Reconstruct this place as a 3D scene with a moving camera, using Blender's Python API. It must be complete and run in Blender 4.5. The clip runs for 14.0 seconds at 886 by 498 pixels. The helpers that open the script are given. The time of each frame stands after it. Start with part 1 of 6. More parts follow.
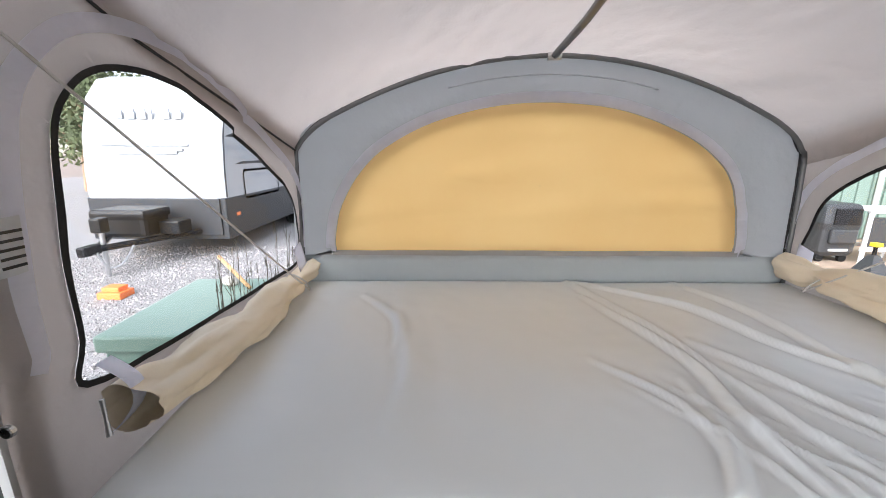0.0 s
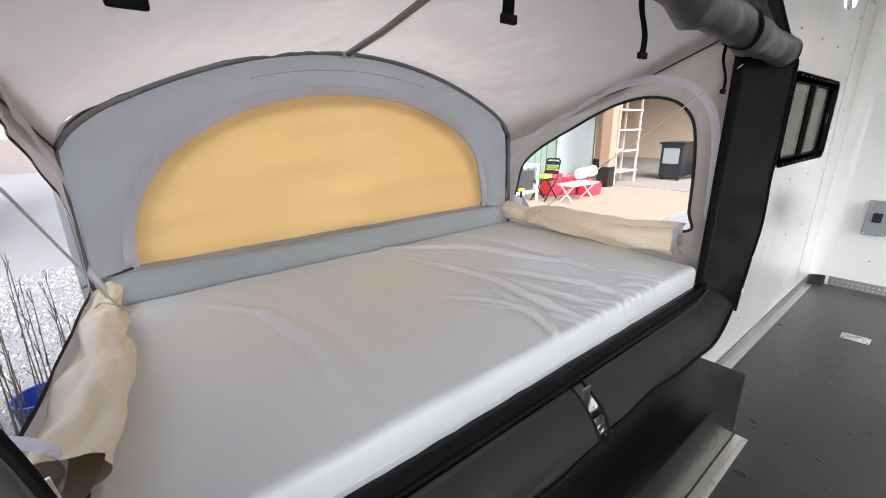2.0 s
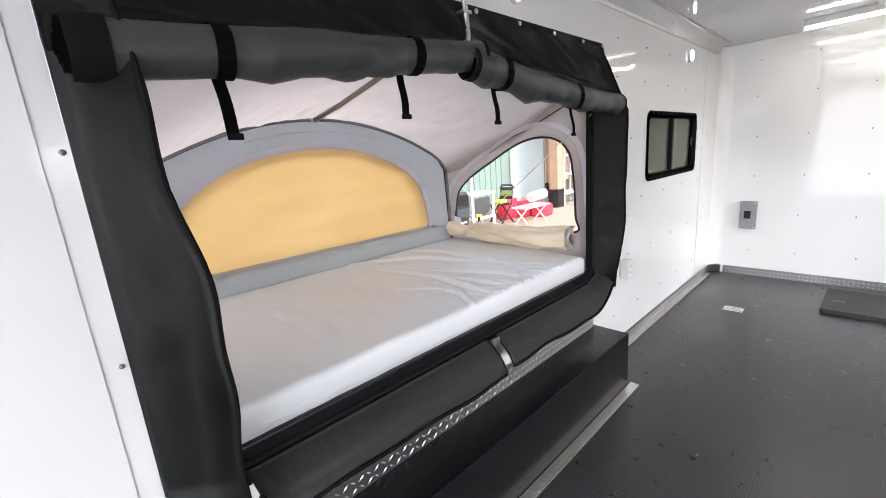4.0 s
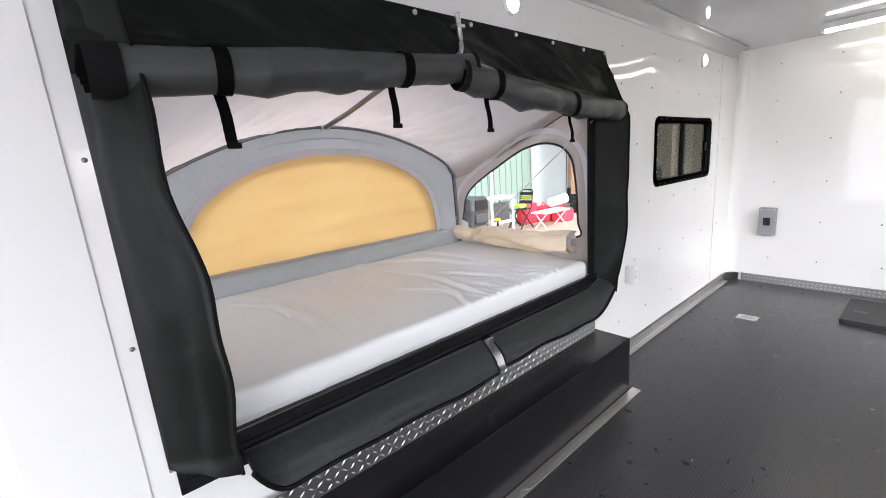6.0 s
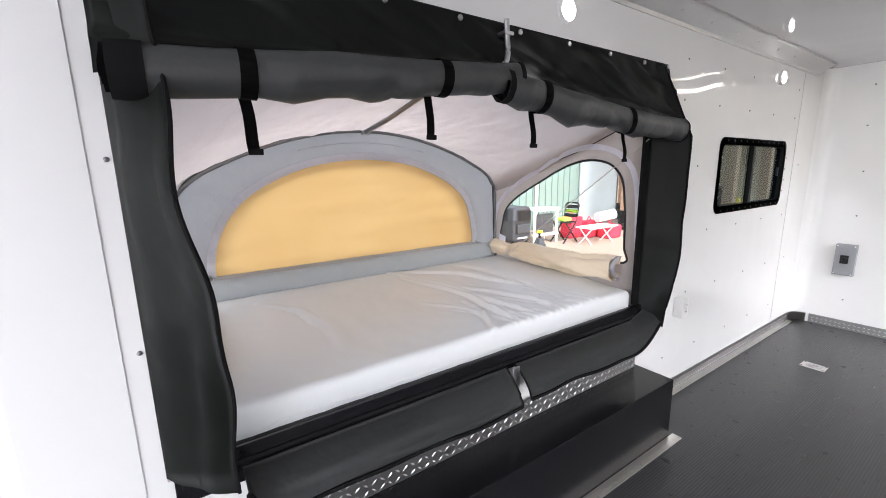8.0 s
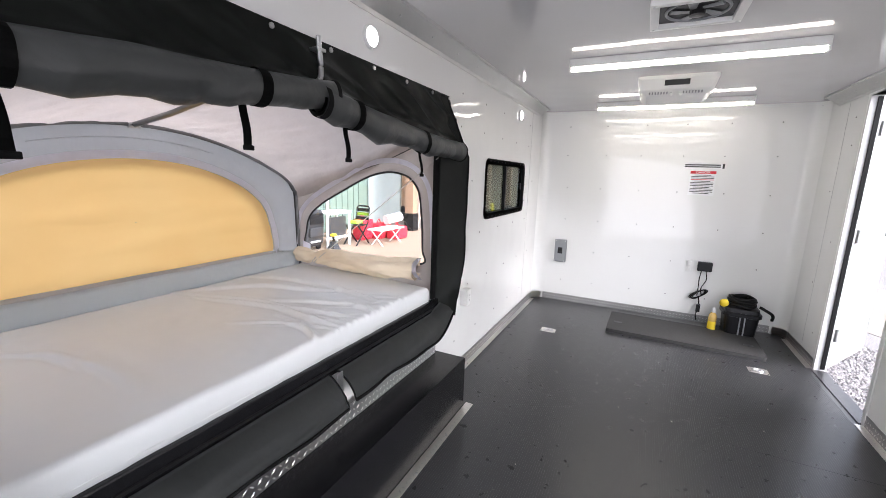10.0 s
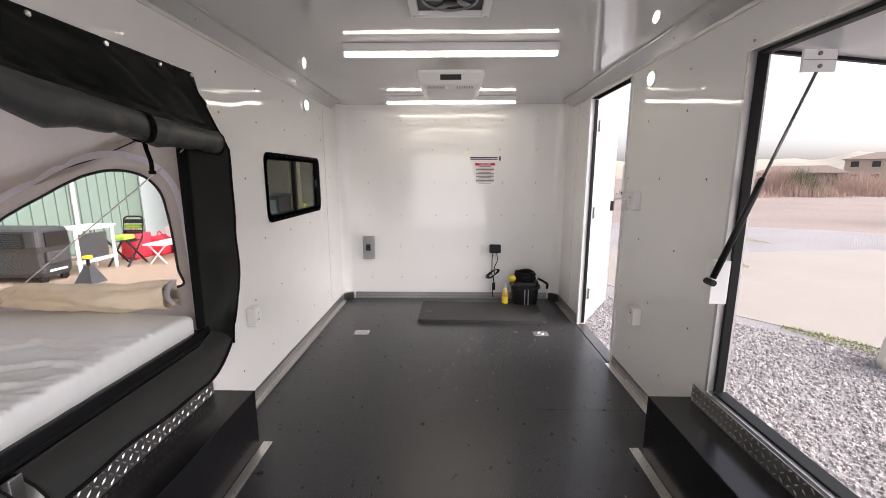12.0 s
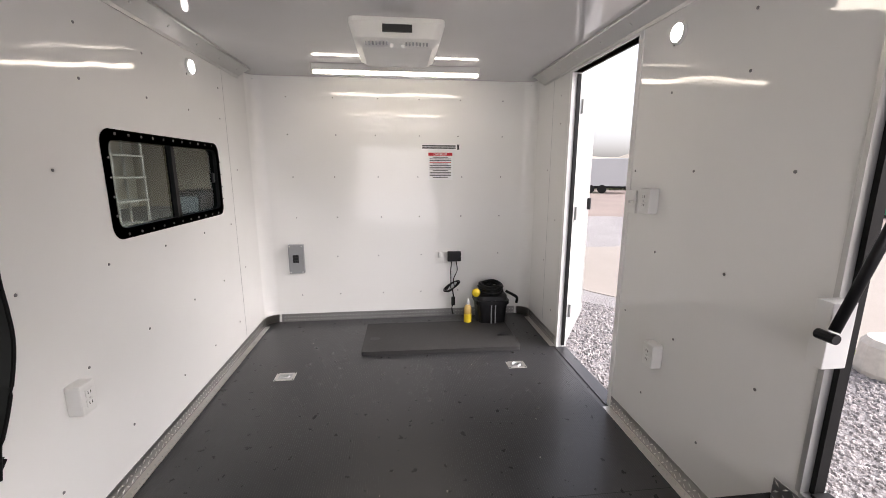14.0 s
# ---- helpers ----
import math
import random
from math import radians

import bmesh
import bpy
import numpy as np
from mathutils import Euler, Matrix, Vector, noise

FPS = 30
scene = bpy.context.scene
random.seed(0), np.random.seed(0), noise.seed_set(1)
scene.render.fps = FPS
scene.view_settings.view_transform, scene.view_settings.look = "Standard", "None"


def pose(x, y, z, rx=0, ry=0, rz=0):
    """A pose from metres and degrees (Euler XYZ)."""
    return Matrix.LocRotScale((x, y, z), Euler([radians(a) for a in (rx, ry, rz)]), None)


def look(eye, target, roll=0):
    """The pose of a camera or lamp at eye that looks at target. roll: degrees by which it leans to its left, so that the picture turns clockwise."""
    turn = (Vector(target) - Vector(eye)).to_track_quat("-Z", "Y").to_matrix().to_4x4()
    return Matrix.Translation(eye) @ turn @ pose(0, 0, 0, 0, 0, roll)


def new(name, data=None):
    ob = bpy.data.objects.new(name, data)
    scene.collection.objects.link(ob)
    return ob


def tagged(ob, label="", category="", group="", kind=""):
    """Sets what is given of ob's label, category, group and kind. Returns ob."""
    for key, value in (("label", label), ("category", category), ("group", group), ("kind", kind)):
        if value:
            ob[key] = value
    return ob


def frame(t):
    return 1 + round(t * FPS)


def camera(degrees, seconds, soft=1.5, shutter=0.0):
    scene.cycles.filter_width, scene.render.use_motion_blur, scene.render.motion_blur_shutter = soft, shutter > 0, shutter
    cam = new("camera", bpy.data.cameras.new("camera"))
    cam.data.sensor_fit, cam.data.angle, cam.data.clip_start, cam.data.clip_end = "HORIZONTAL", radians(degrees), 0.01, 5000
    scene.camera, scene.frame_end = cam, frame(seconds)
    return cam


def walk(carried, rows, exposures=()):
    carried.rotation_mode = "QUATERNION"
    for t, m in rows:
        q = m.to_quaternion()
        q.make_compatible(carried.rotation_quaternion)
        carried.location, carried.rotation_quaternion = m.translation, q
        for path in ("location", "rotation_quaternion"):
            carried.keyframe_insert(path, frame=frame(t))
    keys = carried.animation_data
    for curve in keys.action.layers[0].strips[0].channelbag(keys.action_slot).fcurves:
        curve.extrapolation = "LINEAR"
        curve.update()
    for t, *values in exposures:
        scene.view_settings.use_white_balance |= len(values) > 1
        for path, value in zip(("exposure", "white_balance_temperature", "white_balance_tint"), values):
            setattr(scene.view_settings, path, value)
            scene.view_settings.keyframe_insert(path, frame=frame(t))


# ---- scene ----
cam = camera(95.7, 14.0, soft=0.8)
PATH = [
    (0, (0.847, 0.711, 1.251), (0.856, 2.655, 0.782), 0.3),
    (0.5, (0.789, 0.76, 1.24), (1.097, 2.661, 0.699), -0.5),
    (1, (0.705, 0.857, 1.242), (1.326, 2.669, 0.666), -1.3),
    (1.5, (0.596, 0.779, 1.268), (1.541, 2.432, 0.657), -1.5),
    (2, (0.455, 0.627, 1.295), (1.639, 2.131, 0.715), -1.0),
    (2.5, (0.407, 0.393, 1.325), (1.645, 1.88, 0.817), -1.7),
    (3, (0.331, 0.264, 1.338), (1.597, 1.735, 0.857), -2.6),
    (3.2, (0.294, 0.225, 1.323), (1.585, 1.683, 0.867), -3.0),
    (5.5, (0.128, 0.09, 1.327), (1.466, 1.514, 0.902), -5.2),
    (6, (0.221, 0.03, 1.322), (1.468, 1.539, 0.913), -4.4),
    (6.5, (0.272, 0.039, 1.318), (1.443, 1.613, 0.93), -2.8),
    (7, (0.294, 0.063, 1.327), (1.384, 1.7, 0.963), -1.8),
    (7.2, (0.33, 0.079, 1.331), (1.398, 1.731, 0.968), -1.3),
    (9.3, (0.257, 0.086, 1.378), (1.676, 1.436, 0.973), 1.6),
    (9.5, (0.246, 0.103, 1.371), (1.771, 1.338, 0.986), 1.6),
    (10, (0.188, 0.11, 1.393), (1.951, 0.983, 1.031), 1.8),
    (10.5, (0.173, 0.072, 1.394), (2.083, 0.56, 1.056), 1.4),
    (11, (0.173, 0.048, 1.388), (2.134, 0.256, 1.056), 0.7),
    (11.5, (0.26, 0.032, 1.38), (2.229, 0.121, 1.038), 0.3),
    (12, (0.45, -0.011, 1.377), (2.417, 0.032, 1.017), 0.0),
    (12.5, (0.63, 0.0, 1.359), (2.594, 0.014, 0.981), -0.2),
    (13, (0.856, 0.068, 1.37), (2.818, 0.035, 0.984), -0.3),
    (13.5, (1.066, 0.073, 1.366), (3.024, -0.043, 0.977), -0.3),
    (14, (1.252, 0.015, 1.365), (3.202, -0.205, 0.976), 0.1),
]
EXPOSURES = [(0.0, 1.78, 6000, 11), (2.0, 1.80, 6000, 12), (3.0, 1.98, 6000, 15), (9.5, 1.98, 6000, 15), (10.5, 1.78, 6050, 17), (11.5, 1.45, 6400, 18), (14.0, 1.52, 6450, 18)]
walk(cam, [(t, look(eye, target, roll)) for t, eye, target, roll in PATH], EXPOSURES)

# ---------------------------------------------------------------- light
world = bpy.data.worlds.new("overcast_sky")
scene.world = world
world.use_nodes = True
wn, wl = world.node_tree.nodes, world.node_tree.links
sky = wn.new("ShaderNodeTexSky")
sky.sky_type, sky.sun_disc = "NISHITA", False
sky.sun_elevation, sky.sun_rotation, sky.air_density, sky.dust_density = radians(37), radians(199), 1.0, 4.0
soft_sky = wn.new("ShaderNodeHueSaturation")
soft_sky.inputs["Saturation"].default_value = 0.3
wl.new(sky.outputs[0], soft_sky.inputs["Color"])
wl.new(soft_sky.outputs[0], wn["Background"].inputs[0])
wn["Background"].inputs[1].default_value = 0.14
sun_data = bpy.data.lights.new("sun", "SUN")
sun_data.energy, sun_data.angle, sun_data.color = 2.0, radians(60), (1.0, 0.97, 0.93)
sun = new("sun", sun_data)
sun.matrix_world = look((-3.5, -10, 7.9), (0, 0, 0))
# area lamp added for sky light through an unseen, assumed rear doorway
rear_data = bpy.data.lights.new("rear_daylight", "AREA")
rear_data.shape, rear_data.size, rear_data.size_y, rear_data.energy, rear_data.color = "RECTANGLE", 2.0, 1.9, 12.0, (1.0, 0.98, 0.96)
rear = new("rear_daylight", rear_data)
rear.matrix_world = look((-1.68, 0, 1.0), (2, 0, 0.9))

# ---------------------------------------------------------------- materials


def M(name, base, rough=0.5, metal=0.0, var=0.12, scale=3.0, grain=0.0, gscale=400.0, bump=0.0, bscale=60.0, dist=0.004,
      wave=0.0, wscale=2.0, coat=0.0, through_light=0.0, emit=0.0, tint=None, rvar=0.08, spec=0.5):
    m = bpy.data.materials.new(name)
    m.use_nodes = True
    n, l = m.node_tree.nodes, m.node_tree.links
    b = n["Principled BSDF"]
    co = n.new("ShaderNodeTexCoord")

    def tex(s, detail=4.0, rot=0.5):
        t = n.new("ShaderNodeTexNoise")
        t.inputs["Scale"].default_value, t.inputs["Detail"].default_value, t.inputs["Roughness"].default_value = s, detail, rot
        l.new(co.outputs["Object"], t.inputs["Vector"])
        return t

    big = tex(scale)
    fine = tex(gscale, 2.0)
    mixed = n.new("ShaderNodeMix")
    mixed.data_type = "RGBA"
    lo = [max(0.0, c * (1 - var)) for c in base]
    hi = [min(1.0, c * (1 + var)) for c in (tint or base)]
    mixed.inputs[6].default_value, mixed.inputs[7].default_value = (*lo, 1), (*hi, 1)
    l.new(big.outputs["Fac"], mixed.inputs[0])
    out = mixed.outputs[2]
    if grain:
        g = n.new("ShaderNodeMix")
        g.data_type, g.blend_type = "RGBA", "OVERLAY"
        g.inputs[0].default_value = grain
        l.new(out, g.inputs[6])
        l.new(fine.outputs["Color"], g.inputs[7])
        bw = n.new("ShaderNodeRGBToBW")
        l.new(fine.outputs["Color"], bw.inputs[0])
        l.new(bw.outputs[0], g.inputs[7])
        out = g.outputs[2]
    l.new(out, b.inputs["Base Color"])
    b.inputs["Metallic"].default_value = metal
    r = n.new("ShaderNodeMapRange")
    r.inputs[3].default_value, r.inputs[4].default_value = max(0.02, rough - rvar), min(1.0, rough + rvar)
    mid = tex(scale * 7)
    l.new(mid.outputs["Fac"], r.inputs[0])
    l.new(r.outputs[0], b.inputs["Roughness"])
    b.inputs["Coat Weight"].default_value = coat
    b.inputs["Specular IOR Level"].default_value = spec
    last = None
    for strength, s, d in ((wave, wscale, 0.02), (bump, bscale, dist)):
        if strength:
            bp = n.new("ShaderNodeBump")
            bp.inputs["Strength"].default_value, bp.inputs["Distance"].default_value = strength, d
            t = tex(s, 1.0 if s < 6 else 4.0)
            l.new(t.outputs["Fac"], bp.inputs["Height"])
            if last:
                l.new(last, bp.inputs["Normal"])
            last = bp.outputs[0]
    if last:
        l.new(last, b.inputs["Normal"])
    if emit:
        b.inputs["Emission Color"].default_value, b.inputs["Emission Strength"].default_value = (*base, 1), emit
    if through_light:
        t = n.new("ShaderNodeBsdfTranslucent")
        l.new(out, t.inputs["Color"])
        mx = n.new("ShaderNodeMixShader")
        mx.inputs[0].default_value = through_light
        l.new(b.outputs[0], mx.inputs[1])
        l.new(t.outputs[0], mx.inputs[2])
        l.new(mx.outputs[0], n["Material Output"].inputs[0])
    return m


def clear(name, tint=(1, 1, 1), gloss=0.06, rough=0.05, wave=0.0, wscale=6.0):
    m = bpy.data.materials.new(name)
    m.use_nodes = True
    n, l = m.node_tree.nodes, m.node_tree.links
    n.remove(n["Principled BSDF"])
    a, g, mx = n.new("ShaderNodeBsdfTransparent"), n.new("ShaderNodeBsdfGlossy"), n.new("ShaderNodeMixShader")
    a.inputs[0].default_value = (*tint, 1)
    g.inputs["Roughness"].default_value = rough
    mx.inputs[0].default_value = gloss
    if wave:
        t, bp = n.new("ShaderNodeTexNoise"), n.new("ShaderNodeBump")
        t.inputs["Scale"].default_value = wscale
        bp.inputs["Strength"].default_value, bp.inputs["Distance"].default_value = wave, 0.02
        l.new(t.outputs["Fac"], bp.inputs["Height"])
        l.new(bp.outputs[0], g.inputs["Normal"])
    l.new(a.outputs[0], mx.inputs[1])
    l.new(g.outputs[0], mx.inputs[2])
    l.new(mx.outputs[0], n["Material Output"].inputs[0])
    return m


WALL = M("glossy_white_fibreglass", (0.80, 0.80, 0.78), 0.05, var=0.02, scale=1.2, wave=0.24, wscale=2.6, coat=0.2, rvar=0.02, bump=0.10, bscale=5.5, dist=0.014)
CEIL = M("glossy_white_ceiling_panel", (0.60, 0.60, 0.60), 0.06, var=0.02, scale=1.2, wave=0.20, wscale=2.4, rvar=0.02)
FLOOR = M("black_ribbed_rubber", (0.032, 0.032, 0.034), 0.30, spec=0.6, var=0.25, scale=2.5, grain=0.08, gscale=300, bump=0.10, bscale=160, dist=0.001)
ALU = M("mill_aluminium", (0.80, 0.78, 0.75), 0.36, metal=1.0, var=0.05, scale=5, bump=0.05, bscale=12, dist=0.003)
ALU_DULL = M("brushed_grey_aluminium", (0.55, 0.55, 0.54), 0.42, metal=0.8, var=0.06, scale=4, grain=0.08)
PLATE = M("dull_tread_plate", (0.36, 0.355, 0.35), 0.40, metal=1.0, var=0.10, scale=6)
LOZENGE = M("worn_bright_aluminium", (0.70, 0.69, 0.67), 0.30, metal=1.0, var=0.05, scale=8)
RIVET = M("dull_rivet_steel", (0.20, 0.20, 0.20), 0.35, metal=0.7, var=0.2, scale=60)
STEEL = M("zinc_steel", (0.62, 0.62, 0.62), 0.3, metal=1.0, var=0.1, scale=30)
BLACKBOX = M("satin_black_painted_steel", (0.008, 0.008, 0.009), 0.22, spec=0.28, var=0.15, scale=4)
CANVAS = M("beige_grey_tent_canvas", (0.66, 0.605, 0.57), 0.85, var=0.05, scale=5, grain=0.15, gscale=700, bump=0.7, bscale=9, dist=0.025, wave=1.0, wscale=4.0, through_light=0.44)
CANVAS_GREY = M("blue_grey_tent_canvas", (0.65, 0.645, 0.645), 0.85, var=0.05, scale=5, grain=0.15, gscale=700, bump=0.7, bscale=8, dist=0.025, wave=1.0, wscale=4.0, through_light=0.42)
SILL = M("pale_grey_hem_canvas", (0.80, 0.83, 0.83), 0.75, var=0.05, scale=6, grain=0.15, gscale=700, bump=0.5, bscale=9, dist=0.02, wave=0.7, wscale=5.0, through_light=0.2)
YELLOW = M("yellow_tan_storm_flap", (0.98, 0.58, 0.21), 0.8, var=0.04, scale=3, grain=0.1, gscale=700, bump=0.3, bscale=5, dist=0.03, through_light=0.92, tint=(0.98, 0.63, 0.26))
TAN = M("rolled_tan_flap_fabric", (0.84, 0.72, 0.54), 0.75, var=0.08, scale=9, grain=0.15, gscale=600, wave=0.8, wscale=5.0, bump=0.5, bscale=14, dist=0.014)
BAND = M("pale_lilac_hook_tape", (0.90, 0.89, 0.95), 0.8, var=0.05, scale=40, grain=0.2, gscale=900)
ZIP = M("dark_zipper_tape", (0.035, 0.034, 0.034), 0.6, var=0.3, scale=60, grain=0.4)
MATT = M("grey_vinyl_mattress_cover", (0.77, 0.79, 0.79), 0.33, spec=0.6, var=0.012, scale=1.5, rvar=0.0, wave=0.25, wscale=1.6)
FLAP = M("dark_charcoal_vinyl_fabric", (0.015, 0.0175, 0.0148), 0.42, spec=0.25, wave=0.9, wscale=5.5, var=0.15, scale=6, grain=0.2, gscale=800, bump=0.25, bscale=500, dist=0.001)
ROLLM = M("grey_backed_vinyl_fabric", (0.048, 0.051, 0.050), 0.45, spec=0.4, wave=0.7, wscale=6.0, var=0.12, scale=6, grain=0.15, gscale=800, bump=0.25, bscale=500, dist=0.001)
WEB = M("black_nylon_webbing", (0.005, 0.005, 0.005), 0.8, spec=0.15, var=0.3, scale=90, grain=0.4)
RUBBER = M("black_rubber_seal", (0.007, 0.007, 0.007), 0.5, spec=0.2, var=0.3, scale=30)
WPLASTIC = M("white_plastic", (0.74, 0.74, 0.72), 0.35, var=0.03, scale=10)
GPLASTIC = M("grey_plastic", (0.26, 0.27, 0.28), 0.45, var=0.06, scale=20)
BPLASTIC = M("black_plastic", (0.008, 0.008, 0.009), 0.38, spec=0.3, var=0.2, scale=20)
YPLASTIC = M("yellow_plastic", (0.75, 0.55, 0.02), 0.4, var=0.08, scale=20)
LED = M("led_diffuser", (1.0, 0.92, 0.75), 0.4, var=0.0, emit=5.0)
PUCK = M("puck_light_lens", (1.0, 0.96, 0.88), 0.4, var=0.0, emit=6.0)
TINTED = clear("tinted_window_glass", (0.36, 0.42, 0.42), 0.07, 0.02)
VINYL = clear("clear_vinyl_window", (0.93, 0.94, 0.95), 0.05, 0.12, 0.5, 5.0)
CORD = M("pale_elastic_cord", (0.62, 0.58, 0.54), 0.8, var=0.1, scale=80)
POLE = M("dull_dark_steel_pole", (0.22, 0.22, 0.22), 0.38, metal=0.8, var=0.15, scale=20)
PAPER = M("white_sticker", (0.80, 0.80, 0.80), 0.5, var=0.02)
INK = M("dark_print", (0.03, 0.03, 0.03), 0.6, var=0.05)
REDINK = M("red_print", (0.60, 0.03, 0.04), 0.6, var=0.05)
TRUNKM = M("gravel", (0.25, 0.237, 0.235), 0.95, var=0.2, scale=0.5, grain=0.9, gscale=55, bump=1.0, bscale=45, dist=0.03)
APRON = M("peach_concrete", (0.32, 0.235, 0.17), 0.9, var=0.12, scale=0.6, grain=0.3, gscale=90)
CONCRETE = M("pale_concrete", (0.25, 0.222, 0.195), 0.9, var=0.12, scale=0.7, grain=0.3, gscale=90, bump=0.2, bscale=60)
DIRT = M("reddish_dirt", (0.20, 0.158, 0.137), 0.95, var=0.25, scale=0.25, grain=0.5, gscale=12, bump=0.4, bscale=6, dist=0.05)
GRASS = M("sparse_grass", (0.22, 0.25, 0.06), 0.95, var=0.4, scale=3, grain=0.8, gscale=40, bump=0.8, bscale=40, dist=0.03)
RVWHITE = M("white_trailer_gelcoat", (0.44, 0.45, 0.46), 0.18, var=0.03, scale=1, wave=0.04)
RVGREY = M("dark_grey_trailer_band", (0.032, 0.034, 0.038), 0.45, spec=0.3, var=0.15, scale=2)
RVSTRIPE = M("grey_trailer_decal", (0.30, 0.32, 0.35), 0.4, var=0.1, scale=4)
GREENBOX = M("green_enamelled_steel", (0.17, 0.25, 0.20), 0.4, var=0.1, scale=3, grain=0.1, bump=0.1, bscale=20)
SIDING = M("pale_green_steel_siding", (0.15, 0.205, 0.17), 0.45, var=0.08, scale=1)
WOOD = M("weathered_timber", (0.30, 0.19, 0.12), 0.8, var=0.3, scale=6, grain=0.4, gscale=60)
BEIGE = M("beige_stucco", (0.55, 0.44, 0.32), 0.9, var=0.08, scale=2, grain=0.2, gscale=80)
RED = M("red_fabric", (0.55, 0.02, 0.04), 0.7, var=0.15, scale=9)
ORANGE = M("orange_plastic", (0.85, 0.20, 0.05), 0.45, var=0.08, scale=20)
STONE = M("pale_stone", (0.50, 0.47, 0.42), 0.9, var=0.2, scale=20)
LIME = M("lime_fabric", (0.35, 0.55, 0.05), 0.7, var=0.1)
BUSH = M("dry_pinkish_brush", (0.42, 0.31, 0.26), 0.95, var=0.3, scale=3)
LEAF = M("dull_green_foliage", (0.09, 0.11, 0.05), 0.9, var=0.4, scale=3)
HILL = M("dry_hillside", (0.30, 0.27, 0.22), 1.0, var=0.2, scale=0.05)
ROOFM = M("brown_roof", (0.16, 0.12, 0.10), 0.9, var=0.2, scale=1)
GLASSDARK = M("dark_window_glass", (0.03, 0.035, 0.04), 0.08, var=0.1)

# ---------------------------------------------------------------- mesh helpers


def mesh_of(name, bm, material, smooth=False):
    bmesh.ops.recalc_face_normals(bm, faces=bm.faces)
    me = bpy.data.meshes.new(name)
    bm.to_mesh(me)
    bm.free()
    me.materials.append(material)
    if smooth:
        for p in me.polygons:
            p.use_smooth = True
    return me


def solid(name, bm, material, label="", category="", group="", kind="", smooth=False):
    return tagged(new(name, mesh_of(name, bm, material, smooth)), label, category, group, kind)


def thing(name, at, label="", category="", group="", kind=""):
    e = new(name)
    e.empty_display_size = 0.05
    e.matrix_world = Matrix.Translation(at)
    return tagged(e, label, category, group, kind)


def part(name, bm, material, parent, label="", smooth=False):
    ob = new(name, mesh_of(name, bm, material, smooth))
    p, m = parent, Matrix()
    while p is not None:
        m = m @ p.matrix_basis if p.parent is None else m
        p = p.parent
    ob.parent = parent
    if parent.parent is None:
        ob.matrix_parent_inverse = parent.matrix_basis.inverted()
    if label:
        ob["label"] = label
    return ob


def box(x0, x1, y0, y1, z0, z1, bevel=0.0, bm=None, turn=None, seg=2):
    bm = bm or bmesh.new()
    r = bmesh.ops.create_cube(bm, size=1.0)
    vs = r["verts"]
    m = Matrix.Translation(((x0 + x1) / 2, (y0 + y1) / 2, (z0 + z1) / 2)) @ Matrix.Diagonal((abs(x1 - x0), abs(y1 - y0), abs(z1 - z0), 1))
    bmesh.ops.transform(bm, matrix=m, verts=vs)
    if bevel:
        es = list({e for v in vs for e in v.link_edges})
        q = bmesh.ops.bevel(bm, geom=es, offset=bevel, segments=seg, profile=0.6, affect="EDGES")
        vs = list({v for f in q["faces"] for v in f.verts} | {v for v in vs if v.is_valid})
    if turn is not None:
        bmesh.ops.transform(bm, matrix=turn, verts=[v for v in vs if v.is_valid])
    return bm


def tube(pts, r, n=10, bm=None, closed=False, flat=1.0, up=(0, 0, 1)):
    """A tube along pts; r is one radius or one for each point."""
    bm = bm or bmesh.new()
    pts = [Vector(p) for p in pts]
    k = len(pts)
    rows = []
    for i, p in enumerate(pts):
        a = pts[(i - 1) % k] if closed or i else p
        b = pts[(i + 1) % k] if closed or i < k - 1 else p
        d = (b - a).normalized()
        ref = Vector(up)
        if abs(d.dot(ref)) > 0.95:
            ref = Vector((1, 0, 0)) if abs(d.x) < 0.9 else Vector((0, 1, 0))
        s = d.cross(ref).normalized()
        t = s.cross(d).normalized()
        rr = r[i] if isinstance(r, (list, tuple)) else r
        rows.append([bm.verts.new(p + s * rr * math.cos(2 * math.pi * j / n) + t * rr * flat * math.sin(2 * math.pi * j / n)) for j in range(n)])
    for i in range(k if closed else k - 1):
        a, b = rows[i], rows[(i + 1) % k]
        for j in range(n):
            bm.faces.new((a[j], a[(j + 1) % n], b[(j + 1) % n], b[j]))
    if not closed:
        bm.faces.new(rows[0])
        bm.faces.new(rows[-1])
    return bm


def sheet(f, nu, nv, thick=0.0, bm=None):
    """A curved sheet from f(u, v), u and v from 0 to 1."""
    bm = bm or bmesh.new()
    g = [[bm.verts.new(f(i / nu, j / nv)) for j in range(nv + 1)] for i in range(nu + 1)]
    fs = [bm.faces.new((g[i][j], g[i + 1][j], g[i + 1][j + 1], g[i][j + 1])) for i in range(nu) for j in range(nv)]
    if thick:
        bmesh.ops.solidify(bm, geom=fs, thickness=thick)
    return bm


def smooth_loop(ctrl, n, closed=True):
    """n points of a Catmull-Rom curve through ctrl."""
    c = [Vector(p) for p in ctrl]
    k = len(c)
    out = []
    segs = k if closed else k - 1
    for i in range(n):
        s = i / n * segs if closed else i / (n - 1) * segs
        j = min(int(s), segs - 1)
        t = s - j
        at = (lambda q: c[q % k]) if closed else (lambda q: c[max(0, min(k - 1, q))])
        p0, p1, p2, p3 = at(j - 1), at(j), at(j + 1), at(j + 2)
        out.append(0.5 * ((2 * p1) + (p2 - p0) * t + (2 * p0 - 5 * p1 + 4 * p2 - p3) * t * t + (3 * p1 - p0 - 3 * p2 + p3) * t ** 3))
    return out


